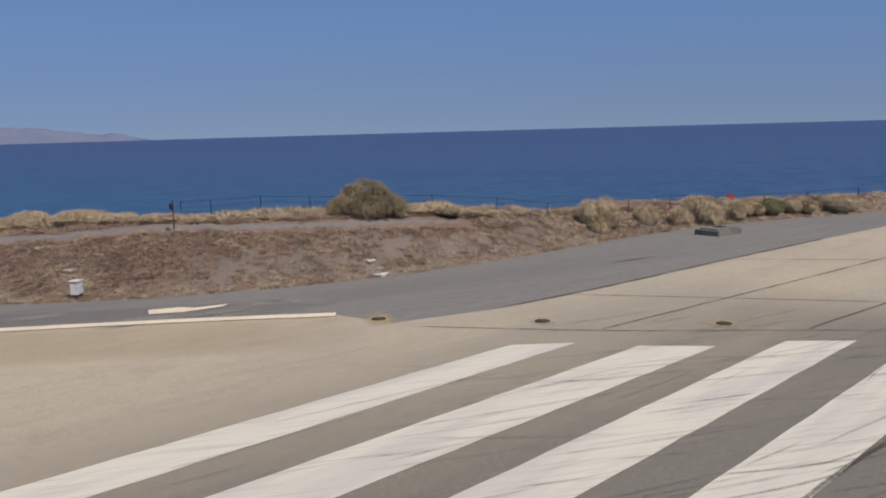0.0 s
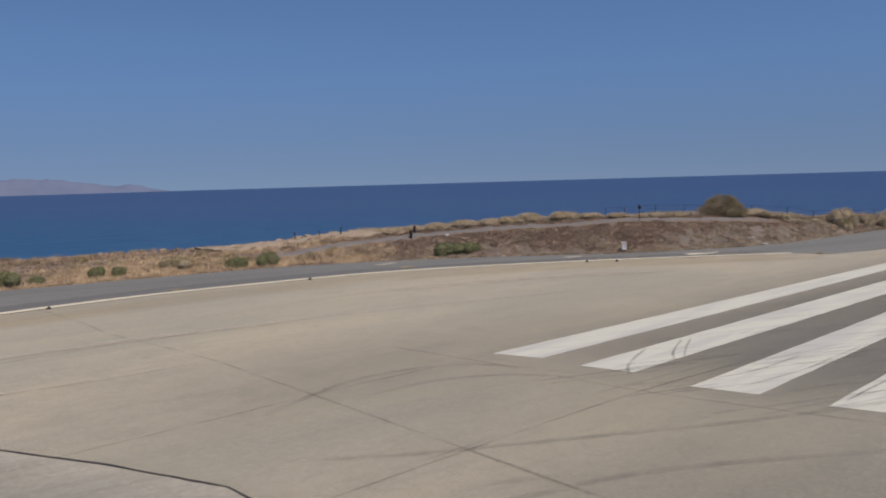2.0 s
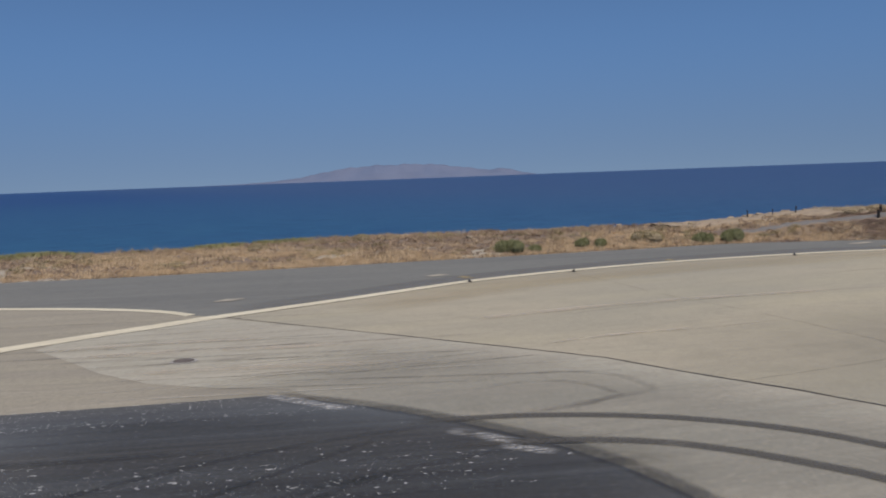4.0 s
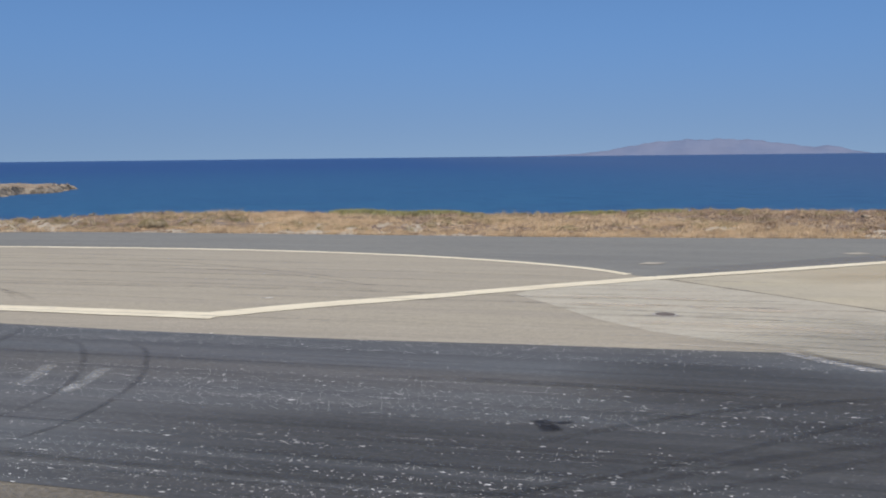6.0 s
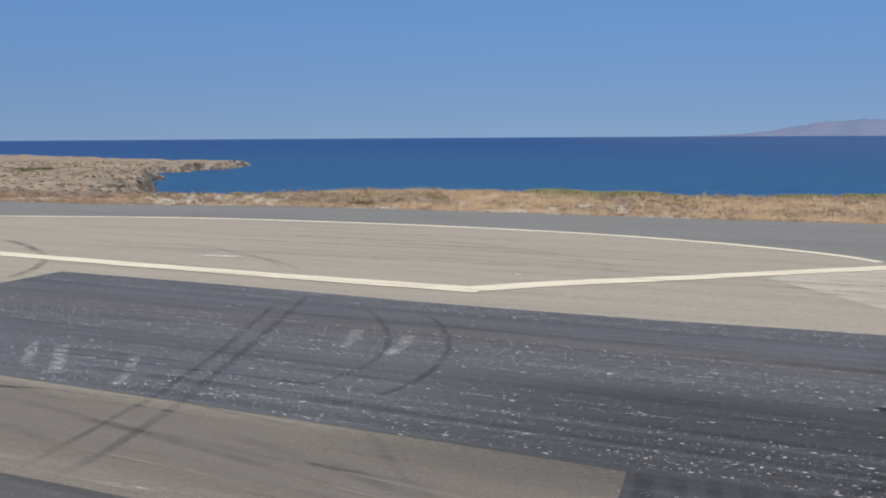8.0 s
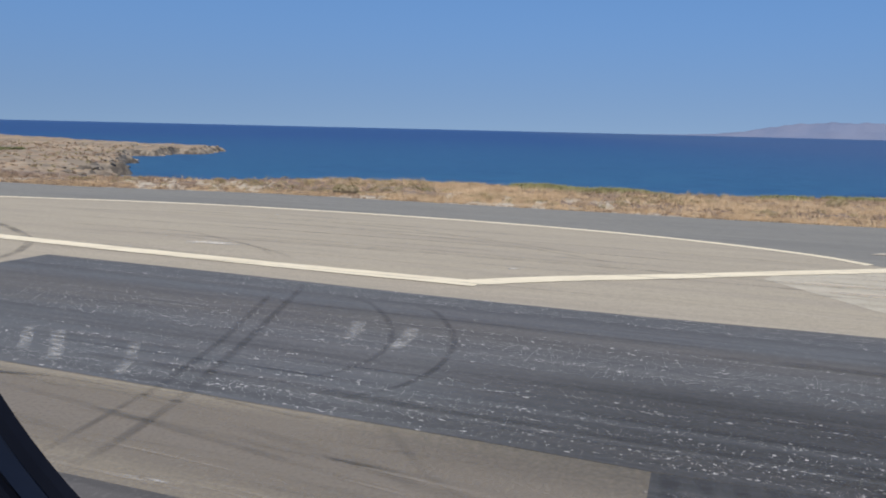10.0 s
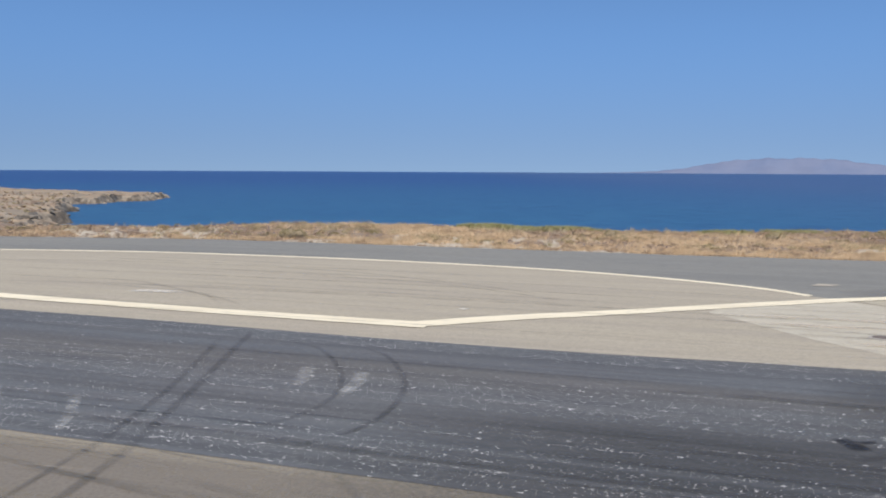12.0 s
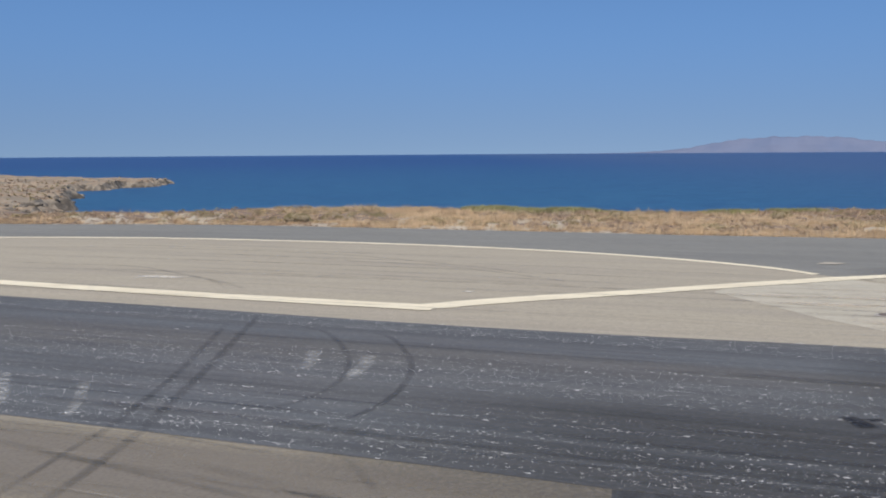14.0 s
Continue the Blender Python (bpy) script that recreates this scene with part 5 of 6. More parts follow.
stuff("reeds", [tufts(field(140, -45, 46, 3.0, 0.0, lambda x, y, de, dc, rg: (dc < 4) & (wave(x, y, 5.0, 46) > 0.35)), 12, 0.1, (0.25, 0.45), (0.02, 0.035), 0.4)], M_PALESCRUB, "tall pale dry stalks at the shore edge", "grass")

# low scrub on the headland, with a few green bushes
hs_ = np.random.RandomState(64)
spots = np.argwhere((hd > 3.5) & (hy < 300) & (hx > -170) & (wave(hx, hy, 16.0, 15) > -0.35))
pick = spots[hs_.randint(0, len(spots), 1500)]


def head_clumps(ji, r0, r1, per, w):
    n = len(ji)
    base = np.column_stack([hx[ji[:, 0], ji[:, 1]], hy[ji[:, 0], ji[:, 1]], hz[ji[:, 0], ji[:, 1]]]) + np.column_stack([hs_.uniform(-0.8, 0.8, (n, 2)), np.zeros(n)])
    d = hs_.normal(size=(n * per, 3))
    d[:, 2] = np.abs(d[:, 2])
    d /= np.linalg.norm(d, axis=1)[:, None]
    rr = np.repeat(hs_.uniform(r0, r1, n), per)[:, None]
    return blades(np.repeat(base, per, 0) + d * rr * (0.3, 0.3, 0.2), None, hs_.uniform(w * 0.6, w, n * per), None, d * rr * (0.7, 0.7, 0.55), hs_)


stuff("headland_scrub", [head_clumps(pick[:900], 0.35, 0.9, 26, 0.16)], M_BROWN, "brown low scrub on the headland", "scrub")
stuff("headland_scrub", [head_clumps(pick[900:], 0.35, 0.8, 26, 0.16)], M_OLIVE, "olive grey low scrub on the headland", "scrub")
near_bush = spots[(np.hypot(hx[spots[:, 0], spots[:, 1]] + 129, (hy[spots[:, 0], spots[:, 1]] - 220) * 0.7) < 4.5)]
stuff("headland_bushes", [head_clumps(near_bush[hs_.randint(0, len(near_bush), 22)], 0.7, 1.3, 60, 0.2)], M_GREEN, "dark green bushes on the headland", "bushes")

# scrubland beside the runway
def off_road(x, y):
    return dist_to(road_s, x, y) > np.interp(x, [50, 60, 66], [0.8, 0.75, 0.45])


def stony(x, y):
    return (x > 51) & (dist_to(EDGE, x, y) < np.interp(x, [51, 58, 64, 90], [0.8, 1.4, 2.4, 2.4]) + 0.9 * wave(x, y, 6.0, 51) + 0.5 * wave(x, y, 1.5, 50))


stuff("russet_scrub", [mounds(field(8500, 50, 100, 0.25, 0.1, lambda x, y, de, dc, rg: off_road(x, y) & (~stony(x, y) | (rg.rand(len(x)) < 0.05)) & ((wave(x, y, 5.0, 52) > -0.2) | (rg.rand(len(x)) < 0.3))), 64, (0.12, 0.27), 0.5, (0.008, 0.017))],
      M_RED, "russet dry scrub on the coastal strip", "scrub")
stuff("straw_scrub", [mounds(field(420, 52, 90, 0.1, 0.1, lambda x, y, de, dc, rg: off_road(x, y) & (de < 4.5) & (wave(x, y, 2.5, 59) > -0.2)), 90, (0.14, 0.32), 0.7, (0.007, 0.014)),
                      mounds(field(1300, 50, 100, 0.05, 0.1, lambda x, y, de, dc, rg: off_road(x, y) & (de < 0.9)), 30, (0.07, 0.2), 0.7, (0.012, 0.024)),
                      mounds(field(1500, 50, 100, 0.15, 0.1, lambda x, y, de, dc, rg: off_road(x, y) & (wave(x, y, 7.0, 53) > 0.3) & ~stony(x, y)), 30, (0.08, 0.24), 0.6, (0.012, 0.024))],
      M_PALESCRUB, "straw coloured tussocks along the asphalt edge", "scrub")
stuff("crest_scrub", [mounds(field(1600, 50, 104, 0.8, -0.5, lambda x, y, de, dc, rg: (dc < 2.4) & (x > 54) & (rg.rand(len(x)) < np.interp(x, [74, 80], [1.0, 0.25])) & (dist_to(road_s, x, y) > 0.9)), 40, (0.25, 0.55), 0.7, (0.015, 0.03))],
      M_PALESCRUB, "straw coloured low scrub along the shore crest", "scrub")
stuff("brown_tussocks", [mounds(field(1500, 52, 92, 0.1, 0.1, lambda x, y, de, dc, rg: off_road(x, y) & stony(x, y) & (wave(x, y, 2.2, 58) > -0.35)), 90, (0.1, 0.3), 0.7, (0.006, 0.012)),
                         mounds(field(3600, 50, 100, 0.15, 0.1, lambda x, y, de, dc, rg: off_road(x, y) & ~stony(x, y)), 60, (0.09, 0.22), 0.6, (0.007, 0.014))],
      M_BROWN, "small brown tussocks on stony ground", "scrub")


def draped(name, poly_test, x0, x1, y0, y1, material, label, lift=0.03, cell=0.3):
    """A thin skin of another soil that follows the ground."""
    nx, ny = int((x1 - x0) / cell), int((y1 - y0) / cell)
    X, Y = np.meshgrid(np.linspace(x0, x1, nx), np.linspace(y0, y1, ny))
    T = poly_test(X, Y) & ~inside(PAVED, X, Y)
    Zz = ground_z(X, Y) + np.where(T, lift, -0.08)
    v_ = np.stack([X.ravel(), Y.ravel(), Zz.ravel()], 1)
    f_ = [(j * nx + i, j * nx + i + 1, (j + 1) * nx + i + 1, (j + 1) * nx + i) for j in range(ny - 1) for i in range(nx - 1) if T[j:j + 2, i:i + 2].any()]
    return tagged(mesh_ob(name, v_, f_, material, smooth=True), label, "ground", kind="structure")


draped("gravel", stony, 51, 92, 10, 36, M_GRAVEL, "grey stony ground beside the asphalt")
draped("bare_ground", lambda x, y: bare(x, y) & (dist_to(EDGE, x, y) < 5.0), -45, 33, 33, 62, M_SAND, "pale bare ground at the asphalt edge")
draped("rocky_ground", lambda x, y: inside(LAND, x, y) & (dist_to(CREST, x, y) < 2.3 + 0.8 * wave(x, y, 2.5, 36)) & (wave(x, y, 5.0, 37) > -0.45), 45, 56.5, 37, 48, M_ROCK, "pale broken limestone at the shore crest", 0.16, 0.22)
road = draped("road", lambda x, y: dist_to(road_s, x, y) < np.interp(x, [48, 54, 60, 66, 74], [0.3, 0.36, 0.3, 0.22, 0.1]), 46, 82, 15, 44, M_ROAD, "narrow grey perimeter track through scrub", 0.06, 0.22)
tagged(road, "narrow grey perimeter track through scrub", "road", kind="structure")


def shrub_meshes(seed, material, n=15000, wiry=0.5, heart=None):
    """Foliage and twig core of a round shrub one metre across its radius."""
    rg = np.random.RandomState(seed)
    lobes = np.column_stack([rg.uniform(-0.55, 0.55, 7), rg.uniform(-0.55, 0.55, 7), rg.uniform(0.12, 0.45, 7)])
    lobes[0] = (0, 0, 0.35)
    rad = rg.uniform(0.36, 0.58, 7)
    rad[0] = 0.6
    k = rg.randint(0, 7, n)
    d = rg.normal(size=(n, 3))
    d[:, 2] = np.where(d[:, 2] < -0.2, -d[:, 2], d[:, 2])
    d /= np.linalg.norm(d, axis=1)[:, None]
    p = lobes[k] + d * (rad[k] * rg.uniform(0.7, 0.95, n))[:, None]
    p[:, 2] = np.maximum(p[:, 2], 0.0)
    out = d * (np.where(rg.rand(n) < 0.07, rg.uniform(0.1, 0.22, n), rg.uniform(0.04, 0.1, n)))[:, None] + rg.normal(0, 0.05 * wiry, (n, 3)) + np.array([0, 0, 0.04])
    me = tri_ob("foliage", blades(p, None, rg.uniform(0.007, 0.015, n), None, out, rg), material)
    bm = bmesh.new()
    for (x, y, z), r_ in zip(lobes, rad):
        bmesh.ops.create_icosphere(bm, subdivisions=2, radius=r_ * 0.86, matrix=Matrix.Translation((x, y, max(z, 0.1))))
    for vv in bm.verts:
        vv.co *= 1 + 0.12 * noise.noise(vv.co * 4 + Vector((seed, 0, 0)))
        vv.co.z = max(vv.co.z, -0.1)
    core = bpy.data.meshes.new("twigs")
    bm.to_mesh(core)
    bm.free()
    core.materials.append(heart or M_CORE)
    return me, core


VARIANTS = {}


def shrub(kind, variant, x, y, rx, h, label, dz=0.0):
    material = {"pale": M_PALESCRUB, "olive": M_OLIVE, "green": M_GREEN, "brown": M_BROWN}[kind]
    key = (kind, variant)
    if key not in VARIANTS:
        VARIANTS[key] = shrub_meshes(variant * 7 + len(kind), material, heart=M_GREENCORE if kind == "green" else None)
    me, core = VARIANTS[key]
    ob = new("shrub", me)
    part_ob = new("twig_core", core)
    part_ob.parent = ob
    ob.matrix_world = Matrix.Translation((x, y, float(ground_z(x, y)) - 0.04 + dz)) @ Matrix.Rotation(x * 3.1 + y, 4, "Z") @ Matrix.Diagonal((rx, rx * 0.95, h, 1))
    return tagged(ob, label, "shrub", group="shrubs")


# green shrubs at the asphalt edge: x, y, radius, height
for i, (x, y, rx, h) in enumerate(((31.9, 41.4, 0.85, 0.82), (33.2, 41.0, 0.45, 0.52), (35.8, 40.4, 0.5, 0.58), (36.8, 40.1, 0.48, 0.55), (42.9, 38.6, 0.66, 0.7), (44.4, 38.0, 0.76, 0.78), (53.2, 32.3, 0.95, 0.72), (54.2, 31.6, 0.8, 0.6))):
    shrub("green", 1 + i % 3, x, y, rx, h, "low dense green shrub at the asphalt edge")
for i, (x, y, rx, h) in enumerate(((40.3, 40.1, 1.0, 0.75), (20.5, 52.5, 0.8, 0.5), (-9.5, 54.0, 0.9, 0.6), (27.0, 52.0, 0.7, 0.5), (10.5, 53.0, 0.7, 0.5))):
    shrub("olive", 1 + i % 2, x, y, rx, h, "olive grey low shrub in dry grass")
# pale shrubs along the track and the crest
for i, (x, y, rx, h) in enumerate(((54.3, 38.1, 1.1, 0.6), (55.5, 37.1, 1.1, 0.65), (56.7, 36.1, 1.2, 0.75), (58.0, 35.1, 1.2, 0.8), (59.2, 34.0, 1.1, 0.7), (60.3, 33.2, 1.1, 0.75), (61.7, 32.4, 1.4, 0.9), (63.0, 30.5, 1.3, 0.85), (63.7, 28.7, 0.9, 0.6), (64.2, 27.5, 0.8, 0.5), (65.2, 26.0, 0.8, 0.5), (67.6, 24.9, 0.8, 0.4), (74.0, 22.2, 1.5, 0.75), (75.6, 21.4, 0.9, 0.5), (77.6, 20.6, 0.7, 0.4))):
    shrub("pale", 1 + i % 4, x, y, rx, h * 0.78, "round straw coloured dry shrub beside the track")
shrub("olive", 3, 80.2, 18.0, 0.6, 0.85, "grey olive round shrub beside the runway")
for i, (x, y, rx, h) in enumerate(((81.2, 18.4, 1.15, 1.4), (83.6, 17.7, 0.7, 1.0), (85.7, 16.9, 0.95, 0.95), (87.4, 16.4, 1.4, 1.3), (88.7, 15.9, 1.1, 1.15), (94.8, 12.4, 1.2, 0.9))):
    shrub("pale", 1 + i % 4, x, y, rx, h, "large round straw coloured shrub beside the runway")
shrub("green", 2, 91.4, 14.6, 0.9, 0.8, "dull green shrub beside the fence")
shrub("olive", 1, 90.4, 15.2, 1.0, 0.8, "grey olive round shrub beside the fence")
shrub("brown", 1, 92.9, 13.6, 1.2, 0.9, "brown dry shrub beside the fence")


def tamarisk(x, y):
    """A wide many-stemmed bush: trunk with limbs, crown of fine leaves in uneven clumps."""
    rg = np.random.RandomState(77)
    base = Vector((0, 0, 0))
    bm = bmesh.new()
    ends = []
    for k in range(11):
        a_ = k * 0.571 + rg.uniform(-0.2, 0.2)
        mid_ = base + Vector((math.cos(a_) * rg.uniform(0.3, 0.9), math.sin(a_) * rg.uniform(0.3, 0.9), rg.uniform(0.5, 0.9)))
        end = mid_ + Vector((math.cos(a_) * rg.uniform(0.4, 1.2), math.sin(a_) * rg.uniform(0.4, 1.2), rg.uniform(0.3, 1.0)))
        for p0, p1, r0, r1 in ((base + Vector((math.cos(a_), math.sin(a_), 0)) * 0.12, mid_, 0.08, 0.05), (mid_, end, 0.05, 0.015)):
            b2 = tube_bm(p0, p1, r0, r1, 7)
            tmp = bpy.data.meshes.new("limb")
            b2.to_mesh(tmp)
            b2.free()
            bm.from_mesh(tmp)
            bpy.data.meshes.remove(tmp)
        ends += [mid_, end]
    trunk = part("tamarisk_bush", bm, M_BARK)
    n_c = 120
    u_ = rg.normal(size=(n_c, 3))
    u_[:, 2] = np.abs(u_[:, 2]) * 1.1
    u_ /= np.linalg.norm(u_, axis=1)[:, None]
    low = (np.arange(n_c) % 5 < 2)[:, None]
    c_ = np.where(low, u_ * np.array([2.35, 2.35, 0.8]), u_ * np.array([1.95, 1.95, 1.6])) * rg.uniform(0.72, 0.95, n_c)[:, None] + np.array([0, 0, 0.35])
    per = 800
    r_ = np.repeat(rg.uniform(0.22, 0.46, n_c), per)
    d = rg.normal(size=(n_c * per, 3))
    d /= np.linalg.norm(d, axis=1)[:, None]
    p = np.repeat(c_, per, 0) + d * (r_ * rg.uniform(0.25, 1.0, n_c * per) ** 0.6)[:, None]
    p[:, 2] = np.maximum(p[:, 2], 0.08)
    out = d * 0.07 + rg.normal(0, 0.03, (n_c * per, 3)) + np.array([0, 0, 0.06])
    crown = new("crown", tri_ob("crown", blades(p, None, rg.uniform(0.010, 0.020, n_c * per), None, out, rg), M_TAMARISK))
    crown.parent = trunk
    trunk.matrix_world = Matrix.Translation((x, y, float(ground_z(x, y)) - 0.05)) @ Matrix.Diagonal((0.7, 0.7, 0.73, 1))
    return tagged(trunk, "wide grey green tamarisk bush near the shore", "tree")


tamarisk(71.0, 23.3)

# ---------------------------------------------------------------- small things beside the runway


def cabinet(x, y):
    """A white switch cabinet on a concrete foot."""
    z = float(ground_z(x, y))
    foot = part("switch_cabinet", box_bm(0.95, 0.75, 0.14, bevel=0.02), M_CONC)
    part("plinth", box_bm(0.5, 0.4, 0.28, (0, 0, 0.13), 0.01), M_METAL, foot)
    body = part("body", box_bm(0.62, 0.46, 0.72, (0, 0, 0.40), 0.015), M_BOX, foot)
    part("lid", box_bm(0.72, 0.56, 0.06, (0, 0, 1.12), 0.012), M_BOX, foot)
    part("door", box_bm(0.5, 0.02, 0.6, (0, -0.24, 0.46), 0.005), M_BOX, body)
    part("handle", box_bm(0.03, 0.03, 0.12, (0.18, -0.265, 0.72), 0.006), M_METAL, body, "dark metal handle")
    foot.matrix_world = Matrix.Translation((x, y, z - 0.06)) @ Matrix.Rotation(radians(35), 4, "Z") @ Matrix.Diagonal((0.56, 0.56, 0.56, 1))
    return tagged(foot, "white metal switch cabinet on a concrete foot", "cabinet")


cabinet(59.4, 24.2)


def signal_pole(x, y):
    z = float(ground_z(x, y))
    pole = part("signal_pole", tube_bm((0, 0, -0.2), (0, 0, 1.95), 0.045, 0.035, 10), M_METAL)
    part("lamp_head", box_bm(0.20, 0.16, 0.36, (-0.13, -0.02, 1.42), 0.03), M_METAL, pole)
    part("visor", tube_bm((-0.14, -0.09, 1.66), (-0.2, -0.28, 1.62), 0.075, 0.085, 12), M_METAL, pole)
    part("visor", tube_bm((-0.14, -0.09, 1.52), (-0.2, -0.28, 1.48), 0.075, 0.085, 12), M_METAL, pole)
    part("bracket", box_bm(0.12, 0.04, 0.04, (-0.05, 0, 1.58), 0.006), M_METAL, pole)
    pole.matrix_world = Matrix.Translation((x, y, z)) @ Matrix.Diagonal((0.55, 0.55, 0.56, 1))
    return tagged(pole, "thin dark pole with a small signal lamp", "signal pole")


signal_pole(63.7, 25.5)


def marker_post(x, y, h, w, lean):
    z = float(ground_z(x, y))
    p = part("marker_post", box_bm(w, w * 0.8, h, (0, 0, 0), 0.015), M_METAL)
    part("cap", box_bm(w * 1.2, w, 0.05, (0, 0, h), 0.01), M_RUST, p)
    p.matrix_world = Matrix.Translation((x, y, z - 0.05)) @ Matrix.Rotation(radians(lean), 4, "Y")
    return tagged(p, "short dark marker post beside the track", "post", group="marker posts")


for x, y, h, w, lean in ((53.8, 35.8, 0.5, 0.15, 3), (54.9, 36.5, 0.5, 0.13, -2), (52.6, 40.9, 0.6, 0.07, 4), (50.4, 42.8, 0.6, 0.07, -3), (51.6, 41.9, 0.55, 0.06, 6)):
    marker_post(x, y, h, w, lean)


def wire_fence(pts, h=1.15):
    """Posts with a rail and two wires between."""
    root = new("wire_fence")
    tagged(root, "low dark wire fence along the shore", "fence")
    tops = []
    for x, y in pts:
        z = float(ground_z(x, y))
        part("post", tube_bm((x, y, z - 0.2), (x, y, z + h), 0.02, 0.018, 6), M_METAL, root)
        tops.append(Vector((x, y, z)))
    for p0, p1 in zip(tops[:-1], tops[1:]):
        for k, r_ in ((0.97, 0.008), (0.66, 0.005), (0.36, 0.005)):
            part("wire", tube_bm(p0 + Vector((0, 0, h * k)), p1 + Vector((0, 0, h * k)), r_, r_, 5), M_METAL, root)
    return root


wire_fence([(66.6, 29.6), (67.35, 28.59), (68.57, 26.9), (69.98, 25.51), (71.99, 24.03), (74.01, 22.45),
        (76.42, 20.87), (78.83, 19.89), (81.24, 19.31), (84.04, 18.73), (86.85, 17.96), (89.46, 16.68), (91.87, 15.1), (94.28, 13.72), (97.9, 12.15)], 0.72)
plate = part("warning_plate", box_bm(0.34, 0.03, 0.3, (0, 0, 0), 0.005), M_REDP)
part("bracket", box_bm(0.08, 0.03, 0.2, (0, 0.03, 0.05), 0.004), M_METAL, plate)
plate.matrix_world = Matrix.Translation((90.16, 16.21, float(ground_z(90.2, 16.2)) + 0.5)) @ Matrix.Rotation(radians(-60), 4, "Z")
tagged(plate, "small red plate fixed to the fence", "sign")

# concrete pit cover
x, y = 83.4, 14.0
pit = part("concrete_pit", box_bm(1.7, 1.25, 0.26, (0, 0, 0), 0.03), M_PITCONC)
part("lid", box_bm(1.35, 0.95, 0.07, (0, 0, 0.25), 0.02), M_PITCONC, pit)
part("lid_frame", box_bm(0.55, 0.4, 0.03, (0.1, 0, 0.32), 0.008), M_METAL, pit)
pit.matrix_world = Matrix.Translation((x, y, -0.02)) @ Matrix.Rotation(radians(-12), 4, "Z")
tagged(pit, "low square concrete pit with a flat lid", "concrete pit")


def stone(x, y, sx, sy, sz, material, label, seed, lift=0.0):
    bm = bmesh.new()
    bmesh.ops.create_icosphere(bm, subdivisions=2, radius=1)
    for vv in bm.verts:
        vv.co = Vector([math.copysign(abs(c_) ** 0.6, c_) for c_ in vv.co])
        vv.co *= 0.85 + 0.5 * noise.noise(vv.co * 1.3 + Vector((seed * 3.1, 0, 0)))
        vv.co = Vector((vv.co.x * sx, vv.co.y * sy, max(vv.co.z, -0.4) * sz))
    ob = part("stone", bm, material)
    ob.location = (x, y, float(ground_z(x, y)) + sz * 0.3 + lift)
    ob.rotation_euler = (0, 0, seed)
    return tagged(ob, label, "stone", group="loose stones")


stone(55.0, 33.9, 0.13, 0.12, 0.14, M_BOX, "white painted marker stone beside the track", 1)
for i, (x, y, s_) in enumerate(((55.3, 32.8, 0.18), (54.2, 33.7, 0.18), (60.1, 28.2, 0.15), (61.2, 26.2, 0.15), (57.2, 32.2, 0.14))):
    stone(x, y, s_ * 1.5, s_, s_ * 0.45, M_ROCK, "pale limestone lying in dry scrub", 2 + i)
for i, (x, y, sx) in enumerate(((67.7, 19.3, 0.5), (68.0, 20.3, 0.36), (67.9, 19.7, 0.25), (60.2, 26.1, 0.34), (72.8, 18.5, 0.3))):
    slab = part("concrete_slab", box_bm(sx * 1.7, sx, 0.07, (0, 0, 0), 0.015), M_BOX if i < 2 else M_CONC)
    slab.matrix_world = Matrix.Translation((x, y, float(ground_z(x, y)) - 0.035)) @ Matrix.Rotation(0.5 + i, 4, "Z")
    tagged(slab, "flat white concrete slab lying on the ground", "slab", group="ground slabs")
rg = random.Random(9)
for i in range(44):
    x = 49.0 + 5.2 * (i / 44) + rg.uniform(-0.2, 0.2)
    yc = np.interp(x, [p[0] for p in CREST], [p[1] for p in CREST])
    s_ = rg.uniform(0.1, 0.24)
    stone(x, yc - rg.uniform(-0.5, 1.1), s_ * 1.5, s_, s_ * 0.85, M_ROCK, "pale limestone block on the shore edge", 20 + i)
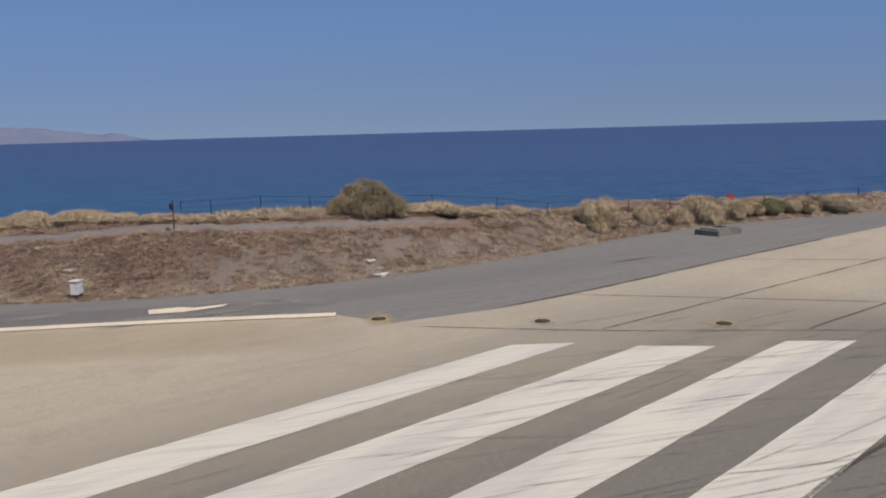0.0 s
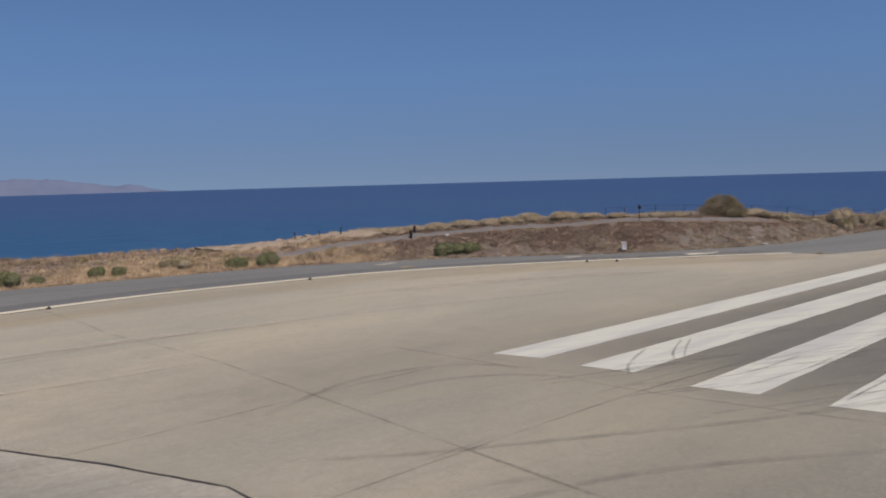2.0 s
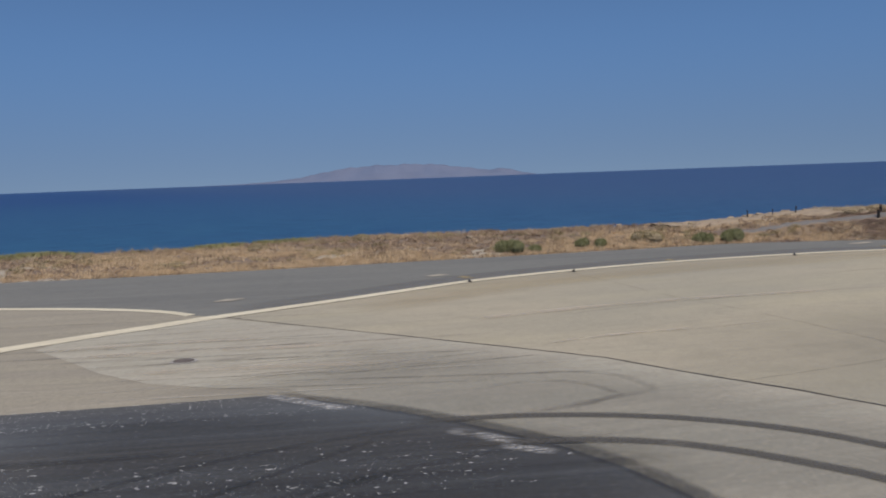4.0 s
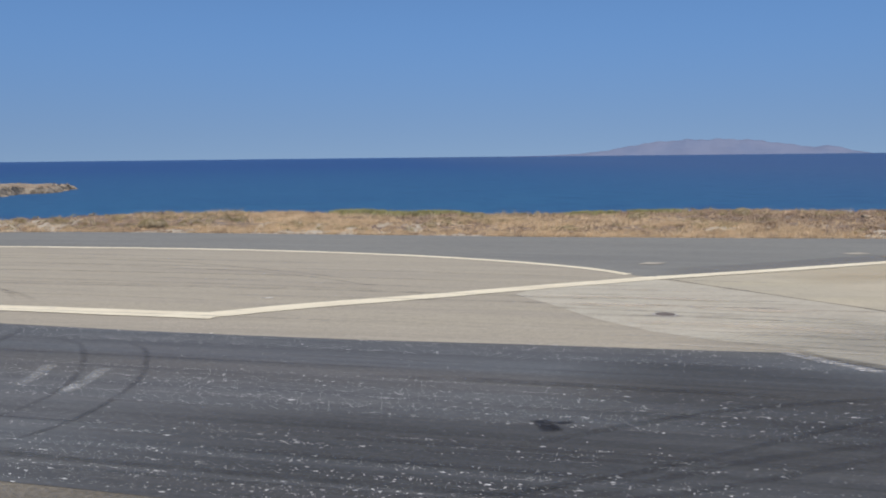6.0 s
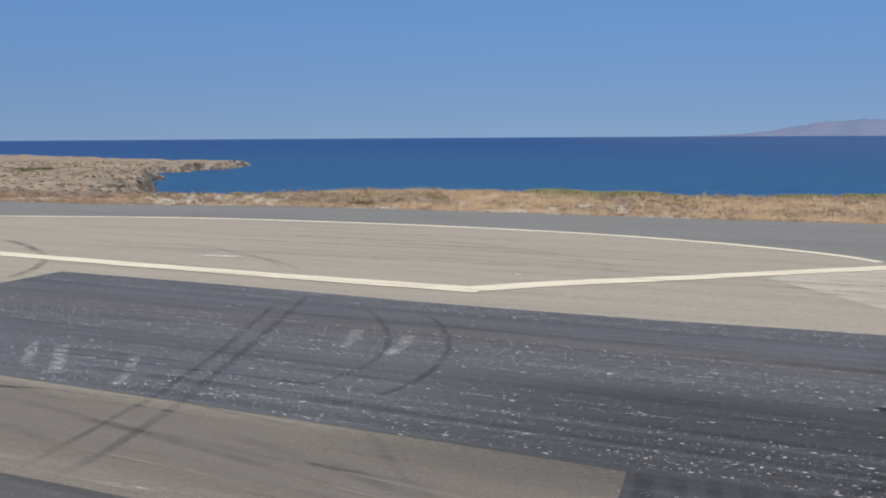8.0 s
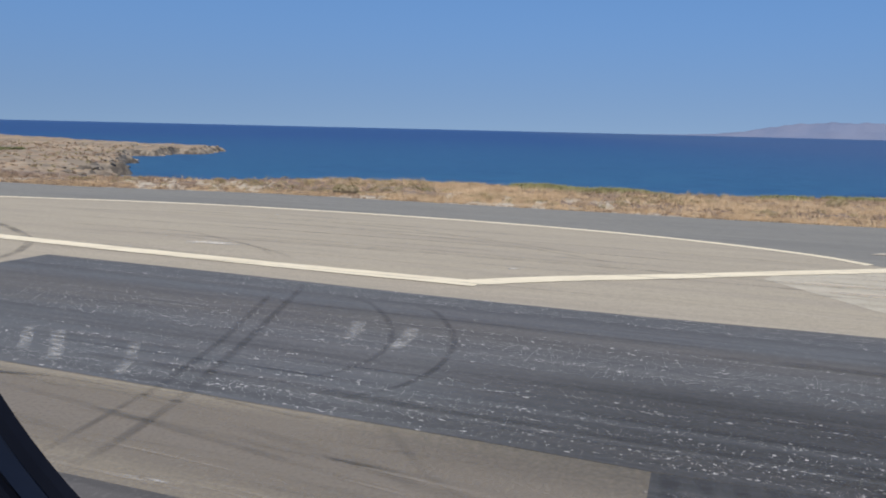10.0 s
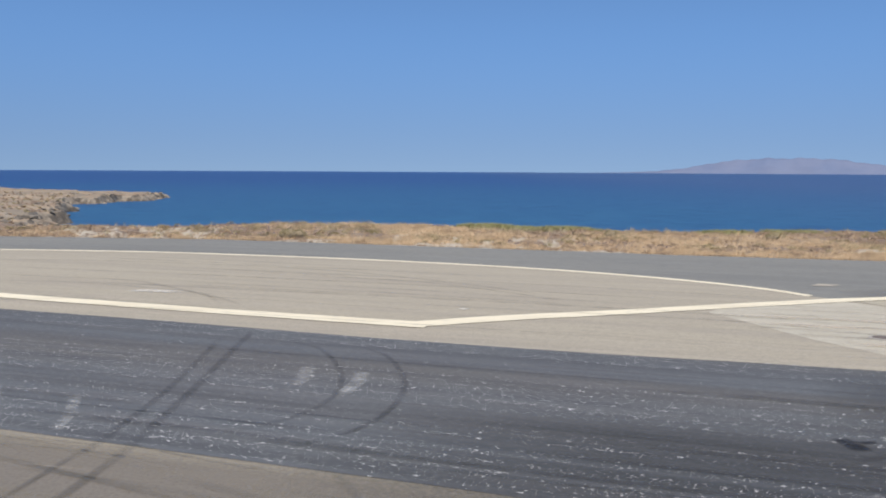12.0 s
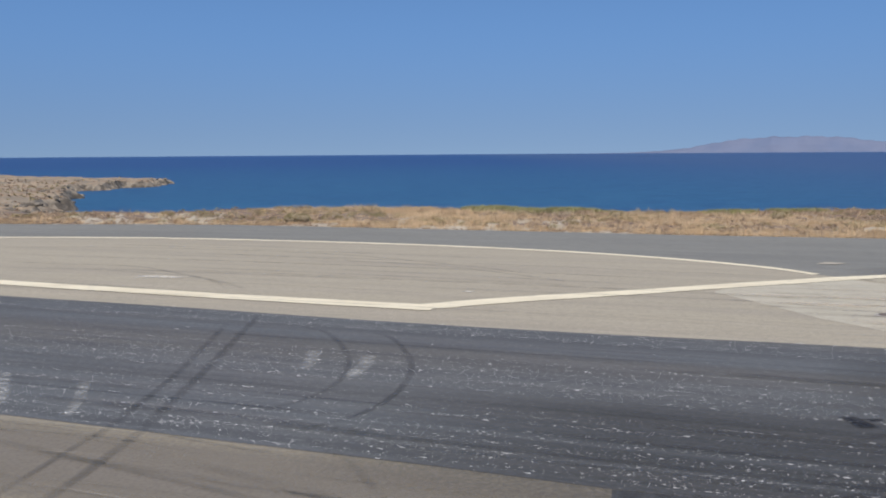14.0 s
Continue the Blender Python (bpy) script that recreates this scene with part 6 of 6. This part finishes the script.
for i in range(18):
    x = rg.uniform(40.5, 50)
    yc = np.interp(x, [p[0] for p in CREST], [p[1] for p in CREST])
    s_ = rg.uniform(0.08, 0.2)
    stone(x, yc - rg.uniform(-0.6, 1.6), s_ * 1.4, s_, s_ * 0.7, M_ROCK, "small pale limestone on the shore edge", 66 + i)
for i in range(16):
    x = rg.uniform(-30, 34)
    ye = np.interp(x, [p[0] for p in EDGE], [p[1] for p in EDGE])
    s_ = rg.uniform(0.08, 0.22)
    stone(x, ye + rg.uniform(0.8, 9), s_ * 1.5, s_, s_ * 0.6, M_ROCK, "small pale stone in dry grass", 90 + i)

# ---------------------------------------------------------------- cabin window surround beside the camera's last place
WX, WY, WZ = 0.051, 0.130, 4.412


def band_bm(profile, a0=150, a1=262, steps=48):
    """A curved band: profile of (outward, depth) pairs swept round the lower corner of the opening."""
    bm = bmesh.new()
    rows = []
    for k in range(steps + 1):
        t_ = radians(a0 + (a1 - a0) * k / steps)
        rows.append([bm.verts.new(((0.085 + g) * math.cos(t_), d, (0.085 + g) * math.sin(t_))) for g, d in profile])
    for a_, b_ in zip(rows[:-1], rows[1:]):
        for i in range(len(profile) - 1):
            bm.faces.new((a_[i], a_[i + 1], b_[i + 1], b_[i]))
    for row in (rows[0], rows[-1]):
        bm.faces.new(row[:-1])
    bmesh.ops.recalc_face_normals(bm, faces=list(bm.faces))
    return bm


window = part("cabin_window", band_bm([(0.0, 0.0), (0.0008, -0.001), (0.0024, -0.001), (0.003, 0.0), (0.016, 0.012), (0.014, 0.012), (0.0, 0.0)]), M_TRIM)
for g0, g1, dep, mat in ((0.0031, 0.0064, 0.0005, M_GASKET), (0.0065, 0.0074, -0.001, M_TRIM), (0.0075, 0.0099, 0.0, M_GASKET), (0.01, 0.0119, -0.002, M_TRIM), (0.012, 0.05, -0.001, M_GASKET)):
    part("rim", band_bm([(g0, dep), (g0 + 0.0003, dep - 0.0005), (g1 - 0.0003, dep - 0.0005), (g1, dep), (g1, dep + 0.001), (g0, dep + 0.001), (g0, dep)]), mat, window)
part("backing", band_bm([(0.004, 0.003), (0.07, 0.003), (0.07, 0.006), (0.016, 0.006), (0.004, 0.003)]), M_TRIM, window)
window.location = (WX, WY, WZ)
tagged(window, "navy curved cabin window surround, darkened for cabin shade", "window frame")
